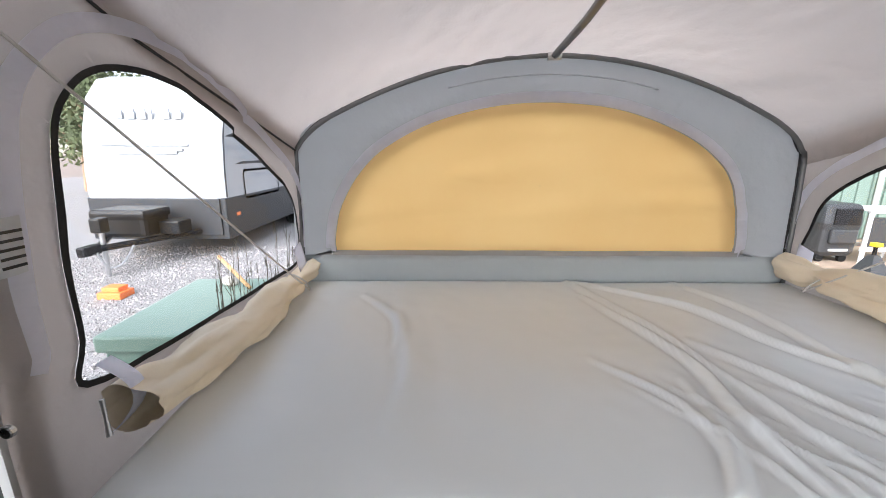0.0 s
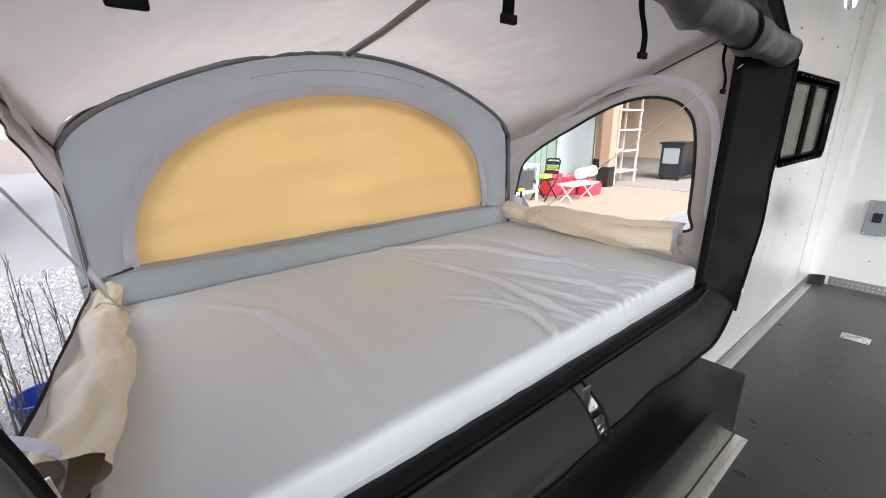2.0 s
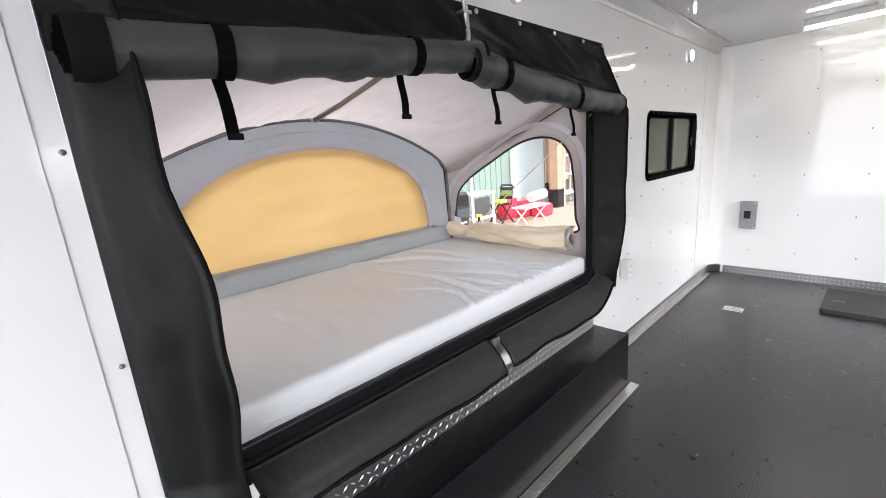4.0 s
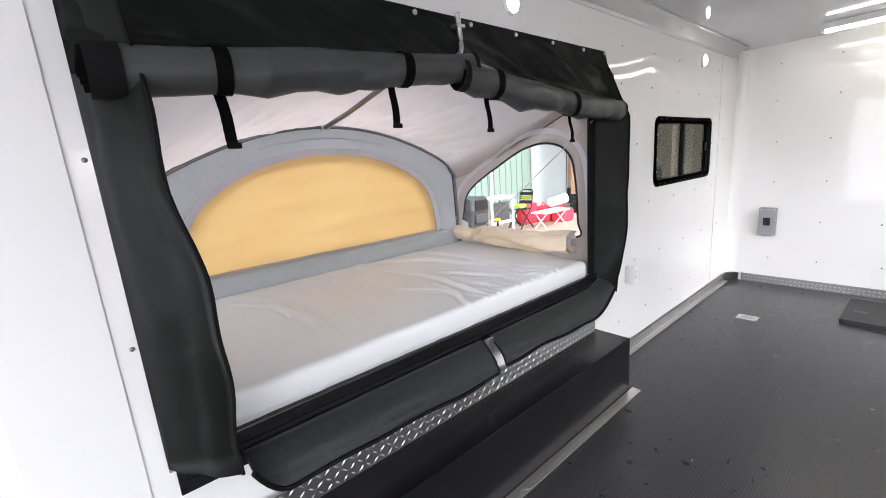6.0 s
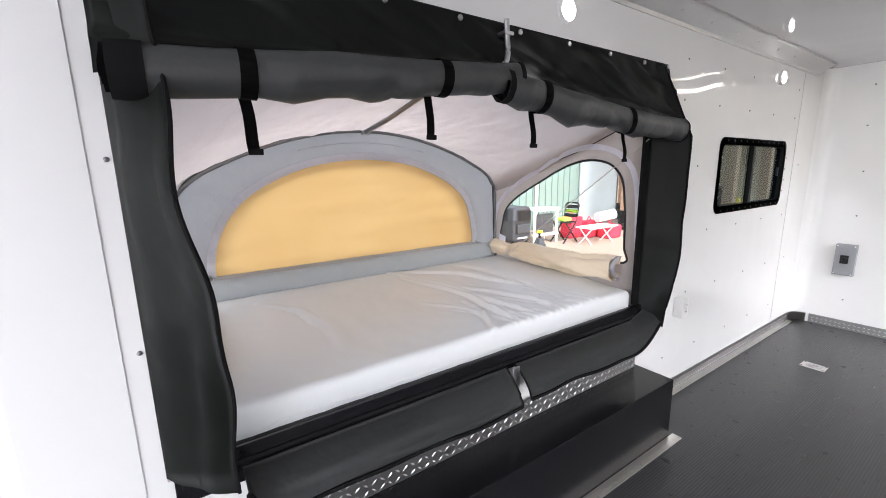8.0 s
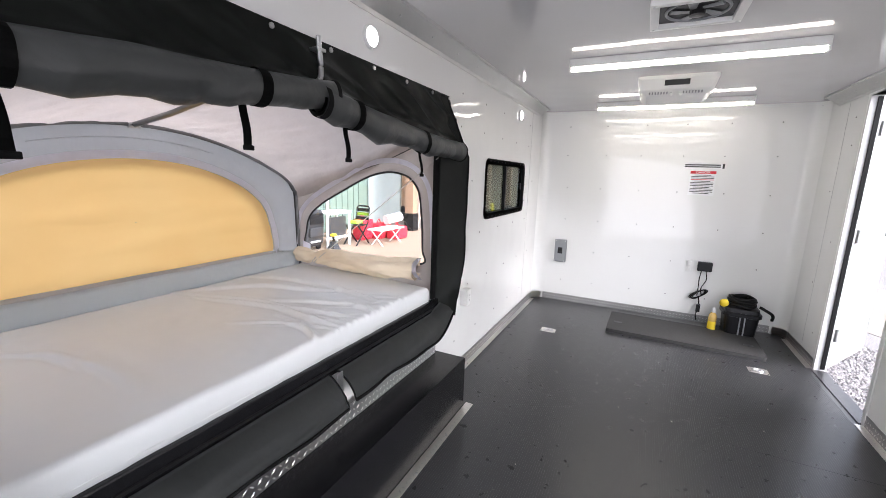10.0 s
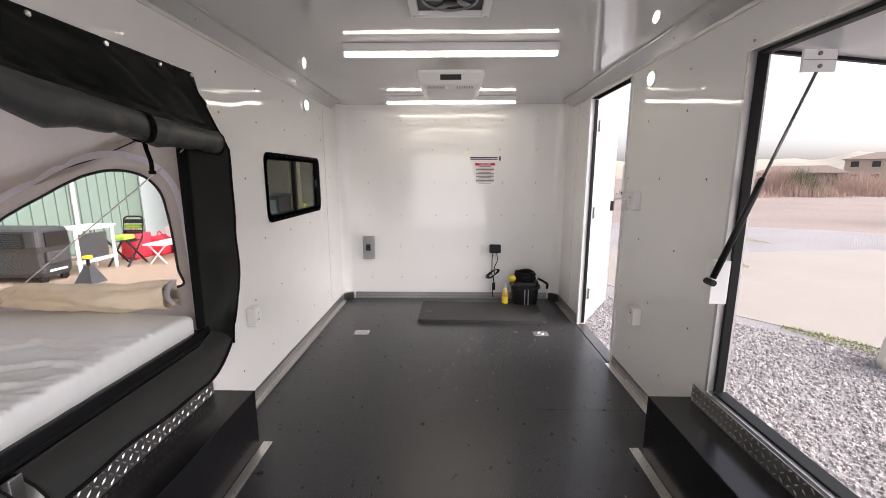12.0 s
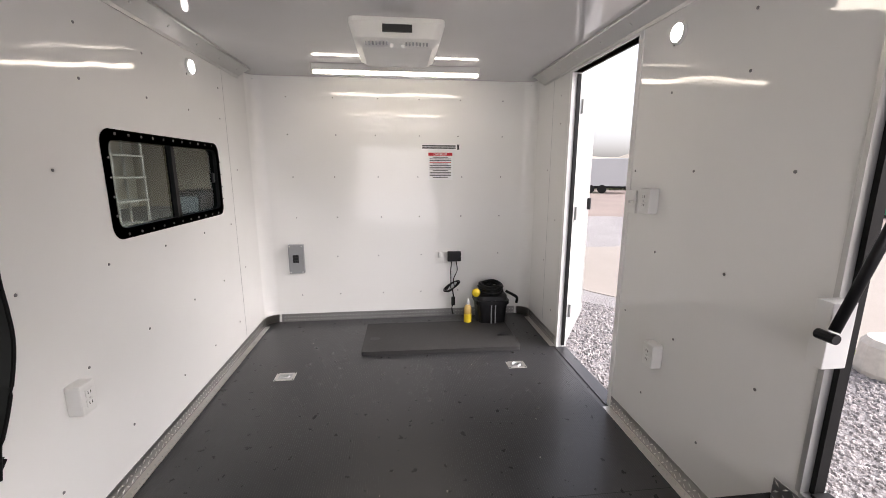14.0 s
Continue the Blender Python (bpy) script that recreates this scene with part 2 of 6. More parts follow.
def grown(loop, d):
    """A closed 2D loop pushed outwards by d."""
    k = len(loop)
    c = sum(loop, Vector((0, 0))) / k
    out = []
    for i in range(k):
        t = (loop[(i + 1) % k] - loop[i - 1]).normalized()
        nrm = Vector((t.y, -t.x))
        if nrm.dot(loop[i] - c) < 0:
            nrm = -nrm
        out.append(loop[i] + nrm * d)
    return out


def ray_out(c, d, poly):
    """Where the ray from c along d leaves the polygon."""
    best = 1e9
    for a, b in zip(poly, poly[1:] + poly[:1]):
        e = b - a
        den = d.x * e.y - d.y * e.x
        if abs(den) < 1e-9:
            continue
        s = ((a.x - c.x) * e.y - (a.y - c.y) * e.x) / den
        q = ((a.x - c.x) * d.y - (a.y - c.y) * d.x) / den
        if s > 0 and -1e-6 <= q <= 1 + 1e-6:
            best = min(best, s)
    return c + d * best


def ring(a, b, k, place, thick=0.0):
    """The surface between the closed 2D loops a and b; place(p) lifts a 2D point into space."""
    bm = bmesh.new()
    n = len(a)
    g = [[bm.verts.new(place(a[i].lerp(b[i], j / k))) for j in range(k + 1)] for i in range(n)]
    fs = [bm.faces.new((g[i][j], g[(i + 1) % n][j], g[(i + 1) % n][j + 1], g[i][j + 1])) for i in range(n) for j in range(k)]
    if thick:
        bmesh.ops.solidify(bm, geom=fs, thickness=thick)
    return bm


def filled(loop, k, place, thick=0.0):
    c = sum(loop, Vector((0, 0))) / len(loop)
    return ring([c + (p - c) * 0.004 for p in loop], loop, k, place, thick)


def lathe(profile, at, n=24, bm=None):
    """A turned body; profile is a list of (radius, height)."""
    bm = bm or bmesh.new()
    rows = [[bm.verts.new((at[0] + r * math.cos(2 * math.pi * j / n), at[1] + r * math.sin(2 * math.pi * j / n), at[2] + h)) for j in range(n)] for r, h in profile]
    for a, b in zip(rows, rows[1:]):
        for j in range(n):
            bm.faces.new((a[j], a[(j + 1) % n], b[(j + 1) % n], b[j]))
    bm.faces.new(rows[0])
    bm.faces.new(rows[-1])
    return bm


def disc(at, axis, r, depth, n=20, bm=None, bevel=0.0):
    a = Vector(axis).normalized()
    p = Vector(at)
    return tube([p, p + a * depth * 0.8, p + a * depth], [r, r, r * 0.85], n, bm)


def wob(x, y, z=0.0, s=1.0):
    return noise.noise(Vector((x * s, y * s, z * s)))


def text_mesh(name, body, size, m, material, parent=None, extrude=0.0005):
    cu = bpy.data.curves.new(name, "FONT")
    cu.body, cu.size, cu.extrude, cu.align_x, cu.align_y = body, size, extrude, "CENTER", "CENTER"
    tmp = bpy.data.objects.new(name, cu)
    scene.collection.objects.link(tmp)
    me = bpy.data.meshes.new_from_object(tmp.evaluated_get(bpy.context.evaluated_depsgraph_get()))
    bpy.data.objects.remove(tmp)
    me.materials.clear()
    me.materials.append(material)
    ob = new(name, me)
    if parent:
        ob.parent = parent
        ob.matrix_parent_inverse = parent.matrix_basis.inverted()
    ob.matrix_basis = m
    return ob

# ---------------------------------------------------------------- plan (metres)
WY, FX, BX, CZ, G = 1.2, 4.85, -1.7, 2.11, -0.6      # side walls, front wall, back wall, ceiling, outside ground
TH = 0.06                                            # wall thickness
OX0, OX1, OZ0, OZ1 = 0.222, 2.29, 0.60, 1.80          # bunk opening
WX0, WX1, WZ0, WZ1 = 3.055, 4.15, 1.065, 1.53         # tinted window
DX0, DX1, DZ = 3.28, 4.07, 2.02                      # side door
HX0, HX1, HZ0, HZ1 = 0.15, 2.19, 0.39, 1.865         # big side hatch

# ---------------------------------------------------------------- trailer shell
floor_slab = box(BX, FX, -WY, WY, -0.08, 0.0)
floor_ob = solid("floor", floor_slab, FLOOR, "black ribbed rubber trailer floor covering, faintly dusty", "floor", kind="structure")
ribs = bmesh.new()
y = -1.15
while y < 1.15:                                       # fine lengthwise ribs of the rubber
    box(BX + 0.05, 4.78, y, y + 0.0035, -0.002, 0.0014, bm=ribs)
    y += 0.011
part("floor_ribs", ribs, FLOOR, floor_ob)["kind"] = "stuff"
part("floor_seam", box(2.649, 2.651, -1.15, -0.45, 0.0005, 0.0017), BPLASTIC, floor_ob)

wl_bm = bmesh.new()
for a, b, c, d in ((BX, OX0, 0, CZ), (OX0, OX1, 0, OZ0), (OX0, OX1, OZ1, CZ), (OX1, WX0 + 0.02, 0, CZ), (WX0 + 0.02, WX1 - 0.02, 0, WZ0 + 0.02),
                   (WX0 + 0.02, WX1 - 0.02, WZ1 - 0.02, CZ), (WX1 - 0.02, FX - 0.1, 0, CZ)):
    box(a, b, WY, WY + TH, c, d, bm=wl_bm)
wall_l = solid("wall_west", wl_bm, WALL, "glossy white riveted fibreglass trailer wall with a bunk opening", "wall", kind="structure")
wr_bm = bmesh.new()
for a, b, c, d in ((BX, HX0, 0, CZ), (HX0, HX1, 0, HZ0), (HX0, HX1, HZ1, CZ), (HX1, DX0, 0, CZ), (DX0, DX1, DZ, CZ), (DX1, FX - 0.1, 0, CZ)):
    box(a, b, -WY - TH, -WY, c, d, bm=wr_bm)
wall_r = solid("wall_east", wr_bm, WALL, "glossy white fibreglass trailer wall with door and hatch", "wall", kind="structure")
# front wall with rounded corners
wf = box(FX, FX + 0.05, -1.1, 1.1, 0, CZ)
for s in (1, -1):
    qa = [(FX - 0.1 + 0.1 * math.sin(t), s * (WY - 0.1 + 0.1 * math.cos(t))) for t in [i * math.pi / 40 for i in range(21)]]
    qb = [(FX - 0.1 + 0.15 * math.sin(t), s * (WY - 0.1 + 0.15 * math.cos(t))) for t in [i * math.pi / 40 for i in range(21)]]
    ra, rb_ = [[[wf.verts.new((x, y, z)) for x, y in q] for z in (0, CZ)] for q in (qa, qb)]
    for i in range(20):
        for q in (ra, rb_):
            wf.faces.new((q[0][i], q[0][i + 1], q[1][i + 1], q[1][i])).smooth = True
wall_f = solid("wall_front", wf, WALL, "glossy white fibreglass front wall with rounded corners", "wall", kind="structure")
# rear wall out of view, its doorway left open to let light in
wb_bm = bmesh.new()
for y0, y1, z0, z1 in ((-WY - TH, -1.05, 0, CZ), (1.05, WY + TH, 0, CZ), (-1.05, 1.05, 1.98, CZ)):
    box(BX - TH, BX, y0, y1, z0, z1, bm=wb_bm)
wall_b = solid("wall_back", wb_bm, WALL, "unseen white rear wall with an assumed open ramp doorway", "wall", kind="structure")
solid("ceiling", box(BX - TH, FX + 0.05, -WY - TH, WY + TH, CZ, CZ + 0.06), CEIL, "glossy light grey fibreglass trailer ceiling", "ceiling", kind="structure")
# sloping cove trims between walls and ceiling
for s, nm in ((1, "trim"), (-1, "trim")):
    bm = bmesh.new()
    pr = [(WY, 2.035), (WY - 0.006, 2.035), (WY - 0.012, 2.05), (WY - 0.085, 2.098), (WY - 0.10, 2.098), (WY - 0.10, CZ), (WY, CZ)]
    ends = [[bm.verts.new((x, s * a, b)) for a, b in pr] for x in (BX, 4.62)]
    for i in range(len(pr)):
        j = (i + 1) % len(pr)
        bm.faces.new((ends[0][i], ends[0][j], ends[1][j], ends[1][i]))
    bm.faces.new(ends[0]), bm.faces.new(ends[1])
    t = solid(nm, bm, ALU_DULL, "brushed grey aluminium cove trim along the ceiling edge", "trim", kind="structure")
    sc = bmesh.new()
    for i in range(22):
        disc((BX + 0.2 + i * 0.3, s * (WY - 0.05), 2.074), (0, -s * 0.55, -0.83), 0.006, 0.004, 8, sc)
    part("screws", sc, STEEL, t)
# tread-plate kick strips at the floor
def tread(x0, x1, z0, z1, y, side, axis="x", bm=None, step=0.029):
    """Raised lozenges in a herringbone on an upright strip."""
    bm = bm or bmesh.new()
    k = 0
    x = x0 + step / 2
    while x < x1 - 0.01:
        z = z0 + step / 2
        r = 0
        while z < z1 - 0.006:
            a = math.radians(40 if (k + r) % 2 else -40)
            c, sn = math.cos(a), math.sin(a)
            L, W, Hh = 0.0125, 0.0036, 0.0024
            base = [(L, 0), (0, W), (-L, 0), (0, -W)]
            vs = []
            for px, pz in base:
                qx, qz = px * c - pz * sn, px * sn + pz * c
                p = (x + qx, y, z + qz) if axis == "x" else (y, x + qx, z + qz) if axis == "y" else (x + qx, z + qz, y)
                vs.append(bm.verts.new(p))
            tp = (x, y - side * Hh, z) if axis == "x" else (y - side * Hh, x, z) if axis == "y" else (x, z, y + Hh)
            top = bm.verts.new(tp)
            for i in range(4):
                bm.faces.new((vs[i], vs[(i + 1) % 4], top))
            z += step
            r += 1
        x += step
        k += 1
    return bm


for s, spans in ((1, ((2.30, 4.74),)), (-1, ((2.30, DX0 - 0.02), (DX1 + 0.02, 4.74)))):
    for a, b in spans:
        ob = solid("baseboard", box(a, b, s * (WY - 0.004), s * WY, 0.0, 0.075, 0.001), PLATE, "aluminium tread-plate kick strip at the foot of the wall", "baseboard", kind="structure")
        part("floor_flange", box(a, b, s * (WY - 0.045), s * (WY - 0.002), 0.0, 0.004, 0.001), ALU, ob)
        tr = tread(a, b, 0.004, 0.075, s * (WY - 0.004), s)
        tread(a, b, s * WY - (0.045 if s > 0 else -0.006), s * WY - (0.006 if s > 0 else -0.045), 0.004, 1, "z", tr)
        part("tread_pattern", tr, LOZENGE, ob)["kind"] = "stuff"
ob = solid("baseboard", box(FX - 0.004, FX, -1.08, 1.08, 0.0, 0.075, 0.001), PLATE, "dull tread-plate kick strip on the front wall", "baseboard", kind="structure")
part("tread_pattern", tread(-1.08, 1.08, 0.004, 0.075, FX - 0.004, 1, "y"), LOZENGE, ob)["kind"] = "stuff"
for s in (1, -1):
    cp = [Vector((FX - 0.1 + 0.096 * math.sin(a), s * (WY - 0.1 + 0.096 * math.cos(a)))) for a in [i * math.pi / 16 for i in range(9)]]
    part("corner_piece", sheet(lambda u, v, cp=cp: (cp[round(u * 8)].x, cp[round(u * 8)].y, v * 0.075), 8, 1, 0.003), ALU, ob, smooth=True)
# wall panel joints and rivets
def rivets(wall, pts, nrm):
    bm = bmesh.new()
    for p in pts:
        n = Vector(nrm)
        tube([Vector(p), Vector(p) + n * 0.0022, Vector(p) + n * 0.004], [0.0062, 0.0055, 0.002], 7, bm)
    part("rivets", bm, RIVET, wall)


def clear_of(x, z, holes):
    return all(not (a - 0.03 < x < b + 0.03 and c - 0.03 < z < d + 0.03) for a, b, c, d in holes)


holes_l = ((OX0 - 0.1, OX1 + 0.15, 0.3, 1.9), (WX0, WX1, WZ0, WZ1))
holes_r = ((HX0, HX1, HZ0, HZ1), (DX0, DX1, 0, DZ))
rnd = random.Random(5)
pl, pr_ = [], []
for i in range(15):
    for z in (0.25, 0.62, 0.98, 1.36, 1.70, 1.90):
        x = -1.5 + i * 0.41 + rnd.uniform(-0.015, 0.015) + (0.2 if z in (0.62, 1.36) else 0)
        if x < 4.7 and clear_of(x, z, holes_l):
            pl.append((x, WY, z))
        if x < 4.7 and clear_of(x, z, holes_r):
            pr_.append((x, -WY, z))
pl += [(0.21, WY, z) for z in (0.5, 0.95, 1.39, 1.83)]
rivets(wall_l, pl, (0, -1, 0))
rivets(wall_r, pr_, (0, 1, 0))
rivets(wall_f, [(FX, -0.9 + i * 0.36 + rnd.uniform(-0.02, 0.02), z) for i in range(6) for z in (0.25, 0.6, 0.95, 1.3, 1.65, 1.95)], (-1, 0, 0))
for x, z0, z1 in ((4.33, 0.1, 1.0), (4.33, 1.0, 2.03)):
    part("panel_joint", box(x, x + 0.002, WY - 0.001, WY, z0, z1), GPLASTIC, wall_l)
part("panel_joint", box(0.0, 0.003, WY - 0.0015, WY, 0.02, 2.03), GPLASTIC, wall_l)
part("joint_cover", box(-0.02, 0.178, WY - 0.003, WY, 0.02, 2.03, 0.001), WALL, wall_l)
part("panel_joint", box(4.4, 4.402, -WY, -WY + 0.001, 0.1, 2.03), GPLASTIC, wall_r)

# ---------------------------------------------------------------- tinted sliding window
win = thing("window_1", ((WX0 + WX1) / 2, WY, WZ0), "black-framed sliding window with dark tinted glass", "window", kind="structure")


def rrect(x0, x1, z0, z1, r, n=6):
    out = []
    for cx, cz, a0 in ((x1 - r, z1 - r, 0), (x0 + r, z1 - r, 90), (x0 + r, z0 + r, 180), (x1 - r, z0 + r, 270)):
        out += [Vector((cx + r * math.cos(radians(a0 + 90 * i / n)), cz + r * math.sin(radians(a0 + 90 * i / n)))) for i in range(n + 1)]
    return out


part("window_frame", ring(rrect(WX0, WX1, WZ0, WZ1, 0.06), rrect(WX0 + 0.045, WX1 - 0.045, WZ0 + 0.045, WZ1 - 0.045, 0.045), 2, lambda p: (p.x, WY - 0.002, p.y), 0.012), RUBBER, win)
part("window_reveal", ring(rrect(WX0 + 0.045, WX1 - 0.045, WZ0 + 0.045, WZ1 - 0.045, 0.045), rrect(WX0 + 0.0451, WX1 - 0.0451, WZ0 + 0.0451, WZ1 - 0.0451, 0.045), 1, lambda p: (p.x, WY - 0.004, p.y)), RUBBER, win)
rv = bmesh.new()
lp = rrect(WX0 + 0.042, WX1 - 0.042, WZ0 + 0.042, WZ1 - 0.042, 0.045)
va = [rv.verts.new((p.x, WY - 0.004, p.y)) for p in lp]
vb = [rv.verts.new((p.x, WY + 0.05, p.y)) for p in lp]
for i in range(len(lp)):
    rv.faces.new((va[i], va[(i + 1) % len(lp)], vb[(i + 1) % len(lp)], vb[i]))
part("window_lining", rv, RUBBER, win)
part("pane", box(WX0 + 0.04, 3.63, WY + 0.030, WY + 0.034, WZ0 + 0.04, WZ1 - 0.04), TINTED, win)
part("pane", box(3.60, WX1 - 0.04, WY + 0.018, WY + 0.022, WZ0 + 0.04, WZ1 - 0.04), TINTED, win)
part("mullion", box(3.595, 3.63, WY + 0.01, WY + 0.04, WZ0 + 0.04, WZ1 - 0.04, 0.003), RUBBER, win)
part("latch", box(4.06, 4.085, WY + 0.008, WY + 0.018, 1.28, 1.34, 0.003), BPLASTIC, win)
sc = bmesh.new()
for i in range(11):
    for z in (WZ0 + 0.02, WZ1 - 0.02):
        disc((WX0 + 0.08 + i * 0.09, WY - 0.012, z), (0, -1, 0), 0.006, 0.003, 8, sc)
for z in (1.17, 1.25, 1.33, 1.41):
    for x in (WX0 + 0.02, WX1 - 0.02):
        disc((x, WY - 0.012, z), (0, -1, 0), 0.006, 0.003, 8, sc)
part("screws", sc, RIVET, win)

# ---------------------------------------------------------------- wheel boxes
def wheel_box(s, x0, x1, z, lab):
    e = thing("wheel_box", ((x0 + x1) / 2, s * 1.1, 0), lab, "wheel box", "wheel boxes along the walls")
    yi, yo = s * 0.975, s * (WY - 0.002)
    part("cover", box(x0, x1, min(yi, yo), max(yi, yo), 0.0, z, 0.004), BLACKBOX, e)
    fl = part("floor_plate", box(x0 - 0.04, x1 + 0.035, min(s * 0.925, s * 0.972), max(s * 0.925, s * 0.972), 0.0, 0.004, 0.001), ALU, e, "bright tread-plate floor flange")
    tr = tread(x0 - 0.03, x1 + 0.03, s * 0.95 - 0.022, s * 0.95 + 0.022, 0.004, 1, "z")
    part("tread_pattern", tr, LOZENGE, fl)["kind"] = "stuff"
    for i in range(8):
        part("screw", disc((x0 + i * (x1 - x0) / 7 + (0.02 if i == 7 else 0), s * 0.935, 0.004), (0, 0, 1), 0.006, 0.003, 8), STEEL, fl)
    sp = part("back_plate", box(x0 + 0.05, x1 - 0.03, min(s * 1.168, s * 1.165), max(s * 1.168, s * 1.165), z - 0.01, z + 0.085, 0.001), PLATE, e, "bright tread-plate upstand")
    part("tread_pattern", tread(x0 + 0.05, x1 - 0.03, z, z + 0.085, s * 1.165, s), LOZENGE, sp)["kind"] = "stuff"
    return e


wheel_box(1, 0.05, 2.285, 0.315, "satin black steel wheel box below the bunk")
wheel_box(-1, 0.05, 2.275, 0.315, "satin black steel wheel box below the open hatch")

# ---------------------------------------------------------------- ceiling and wall fittings
def led_strip(x, lab):
    e = thing("ceiling_light", (x, 0, CZ), lab, "ceiling light", "ceiling strip lights")
    part("housing", box(x - 0.03, x + 0.03, -0.61, 0.61, CZ - 0.046, CZ - 0.001, 0.003), WPLASTIC, e)
    part("diffuser", box(x - 0.022, x + 0.022, -0.60, 0.60, CZ - 0.066, CZ - 0.046, 0.008), LED, e, "glowing white diffuser")
    for yy in (-0.605, 0.605):
        part("end_cap", box(x - 0.026, x + 0.026, yy - 0.006, yy + 0.006, CZ - 0.068, CZ - 0.044, 0.003), WPLASTIC, e)


led_strip(2.885, "lit white LED strip light across the ceiling")
led_strip(4.415, "lit white LED strip light near the front wall")


def puck(x, y, z, nrm):
    e = thing("wall_light", (x, y, z), "round lit LED puck light with a white rim", "wall light", "round puck lights")
    n = Vector(nrm)
    p = Vector((x, y, z))
    part("rim", tube([p, p + n * 0.010, p + n * 0.014], [0.047, 0.047, 0.041], 28), WPLASTIC, e, smooth=False)
    part("lens", tube([p + n * 0.0142, p + n * 0.019, p + n * 0.022], [0.037, 0.034, 0.02], 28), PUCK, e, "glowing lens", smooth=True)


for x in (1.643, 3.878, -0.6):
    puck(x, WY, 1.945, (0, -1, 0))
for x in (2.99, 0.9):
    puck(x, -WY, 1.94, (0, 1, 0))

vent = thing("roof_vent", (2.27, 0, CZ), "square white roof vent with a dark screened opening", "roof vent")
vf = bmesh.new()
for x0, x1, y0, y1 in ((2.115, 2.145, -0.175, 0.175), (2.395, 2.425, -0.175, 0.175), (2.145, 2.395, -0.175, -0.14), (2.145, 2.395, 0.14, 0.175)):
    box(x0, x1, y0, y1, CZ - 0.03, CZ - 0.001, 0.003, bm=vf)
part("frame", vf, WPLASTIC, vent)
part("screen", box(2.14, 2.40, -0.145, 0.145, CZ - 0.010, CZ - 0.003), BPLASTIC, vent, "dark insect screen")
part("fan_ring", tube([(2.27 + 0.115 * math.cos(a), 0.115 * math.sin(a), CZ - 0.013) for a in [i * math.pi / 16 for i in range(32)]], 0.006, 6, closed=True), GPLASTIC, vent, smooth=True)
for k in range(5):
    a = k * 2 * math.pi / 5
    part("blade", tube([(2.27 + 0.03 * math.cos(a), 0.03 * math.sin(a), CZ - 0.014), (2.27 + 0.1 * math.cos(a + 0.4), 0.1 * math.sin(a + 0.4), CZ - 0.014)], [0.012, 0.022], 8, flat=0.2), GPLASTIC, vent)
part("crank_knob", lathe([(0.012, -0.035), (0.03, -0.033), (0.03, -0.018), (0.01, -0.012)], (2.27, 0, CZ), 16), BPLASTIC, vent)
for x in (2.13, 2.41):
    for yy in (-0.16, 0.16):
        part("screw", disc((x, yy, CZ - 0.03), (0, 0, -1), 0.006, 0.003, 8), STEEL, vent)

ac = thing("air_conditioner", (3.75, 0, CZ), "white ceiling air conditioner with louvred grille", "air conditioner")
acb = bmesh.new()
outl = [(3.45, 0.245, 0.0), (3.45, 0.245, 0.02), (3.49, 0.225, 0.085), (3.54, 0.185, 0.115)]
rows = []
for xa, hw, dz in outl:
    xb = 2 * 3.75 - xa
    lp = rrect(xa, xb, -hw, hw, 0.04, 4)
    rows.append([acb.verts.new((p.x, p.y, CZ - dz)) for p in lp])
for a, b in zip(rows, rows[1:]):
    for i in range(len(a)):
        acb.faces.new((a[i], a[(i + 1) % len(a)], b[(i + 1) % len(a)], b[i]))
acb.faces.new(rows[-1])
part("cover", acb, WPLASTIC, ac)
part("display", box(3.455, 3.468, -0.075, 0.075, CZ - 0.065, CZ - 0.03), BPLASTIC, ac, "dark display window").rotation_euler = (0, 0, 0)
for i in range(7):
    for s in (-1, 1):
        part("louvre", box(3.505, 3.522, s * (0.05 + i * 0.018), s * (0.05 + i * 0.018) + 0.008, CZ - 0.112, CZ - 0.098), GPLASTIC, ac)
for yy in (-0.03, 0.03):
    part("knob", tube([(3.53, yy, CZ - 0.105), (3.51, yy, CZ - 0.118)], 0.01, 12), WPLASTIC, ac)

pan = thing("breaker_panel", (FX, 0.91, 0.59), "small grey breaker panel on the white wall", "breaker panel")
part("cover", box(FX - 0.05, FX - 0.003, 0.845, 0.972, 0.462, 0.718, 0.006), GPLASTIC, pan)
part("breakers", box(FX - 0.056, FX - 0.05, 0.885, 0.935, 0.56, 0.63, 0.002), BPLASTIC, pan, "two black breaker switches")
for z in (0.58, 0.608):
    part("switch", box(FX - 0.064, FX - 0.056, 0.895, 0.925, z - 0.006, z + 0.006, 0.002), BPLASTIC, pan)
for yy in (0.857, 0.96):
    for z in (0.475, 0.705):
        part("screw", disc((FX - 0.05, yy, z), (-1, 0, 0), 0.006, 0.003, 10), STEEL, pan)


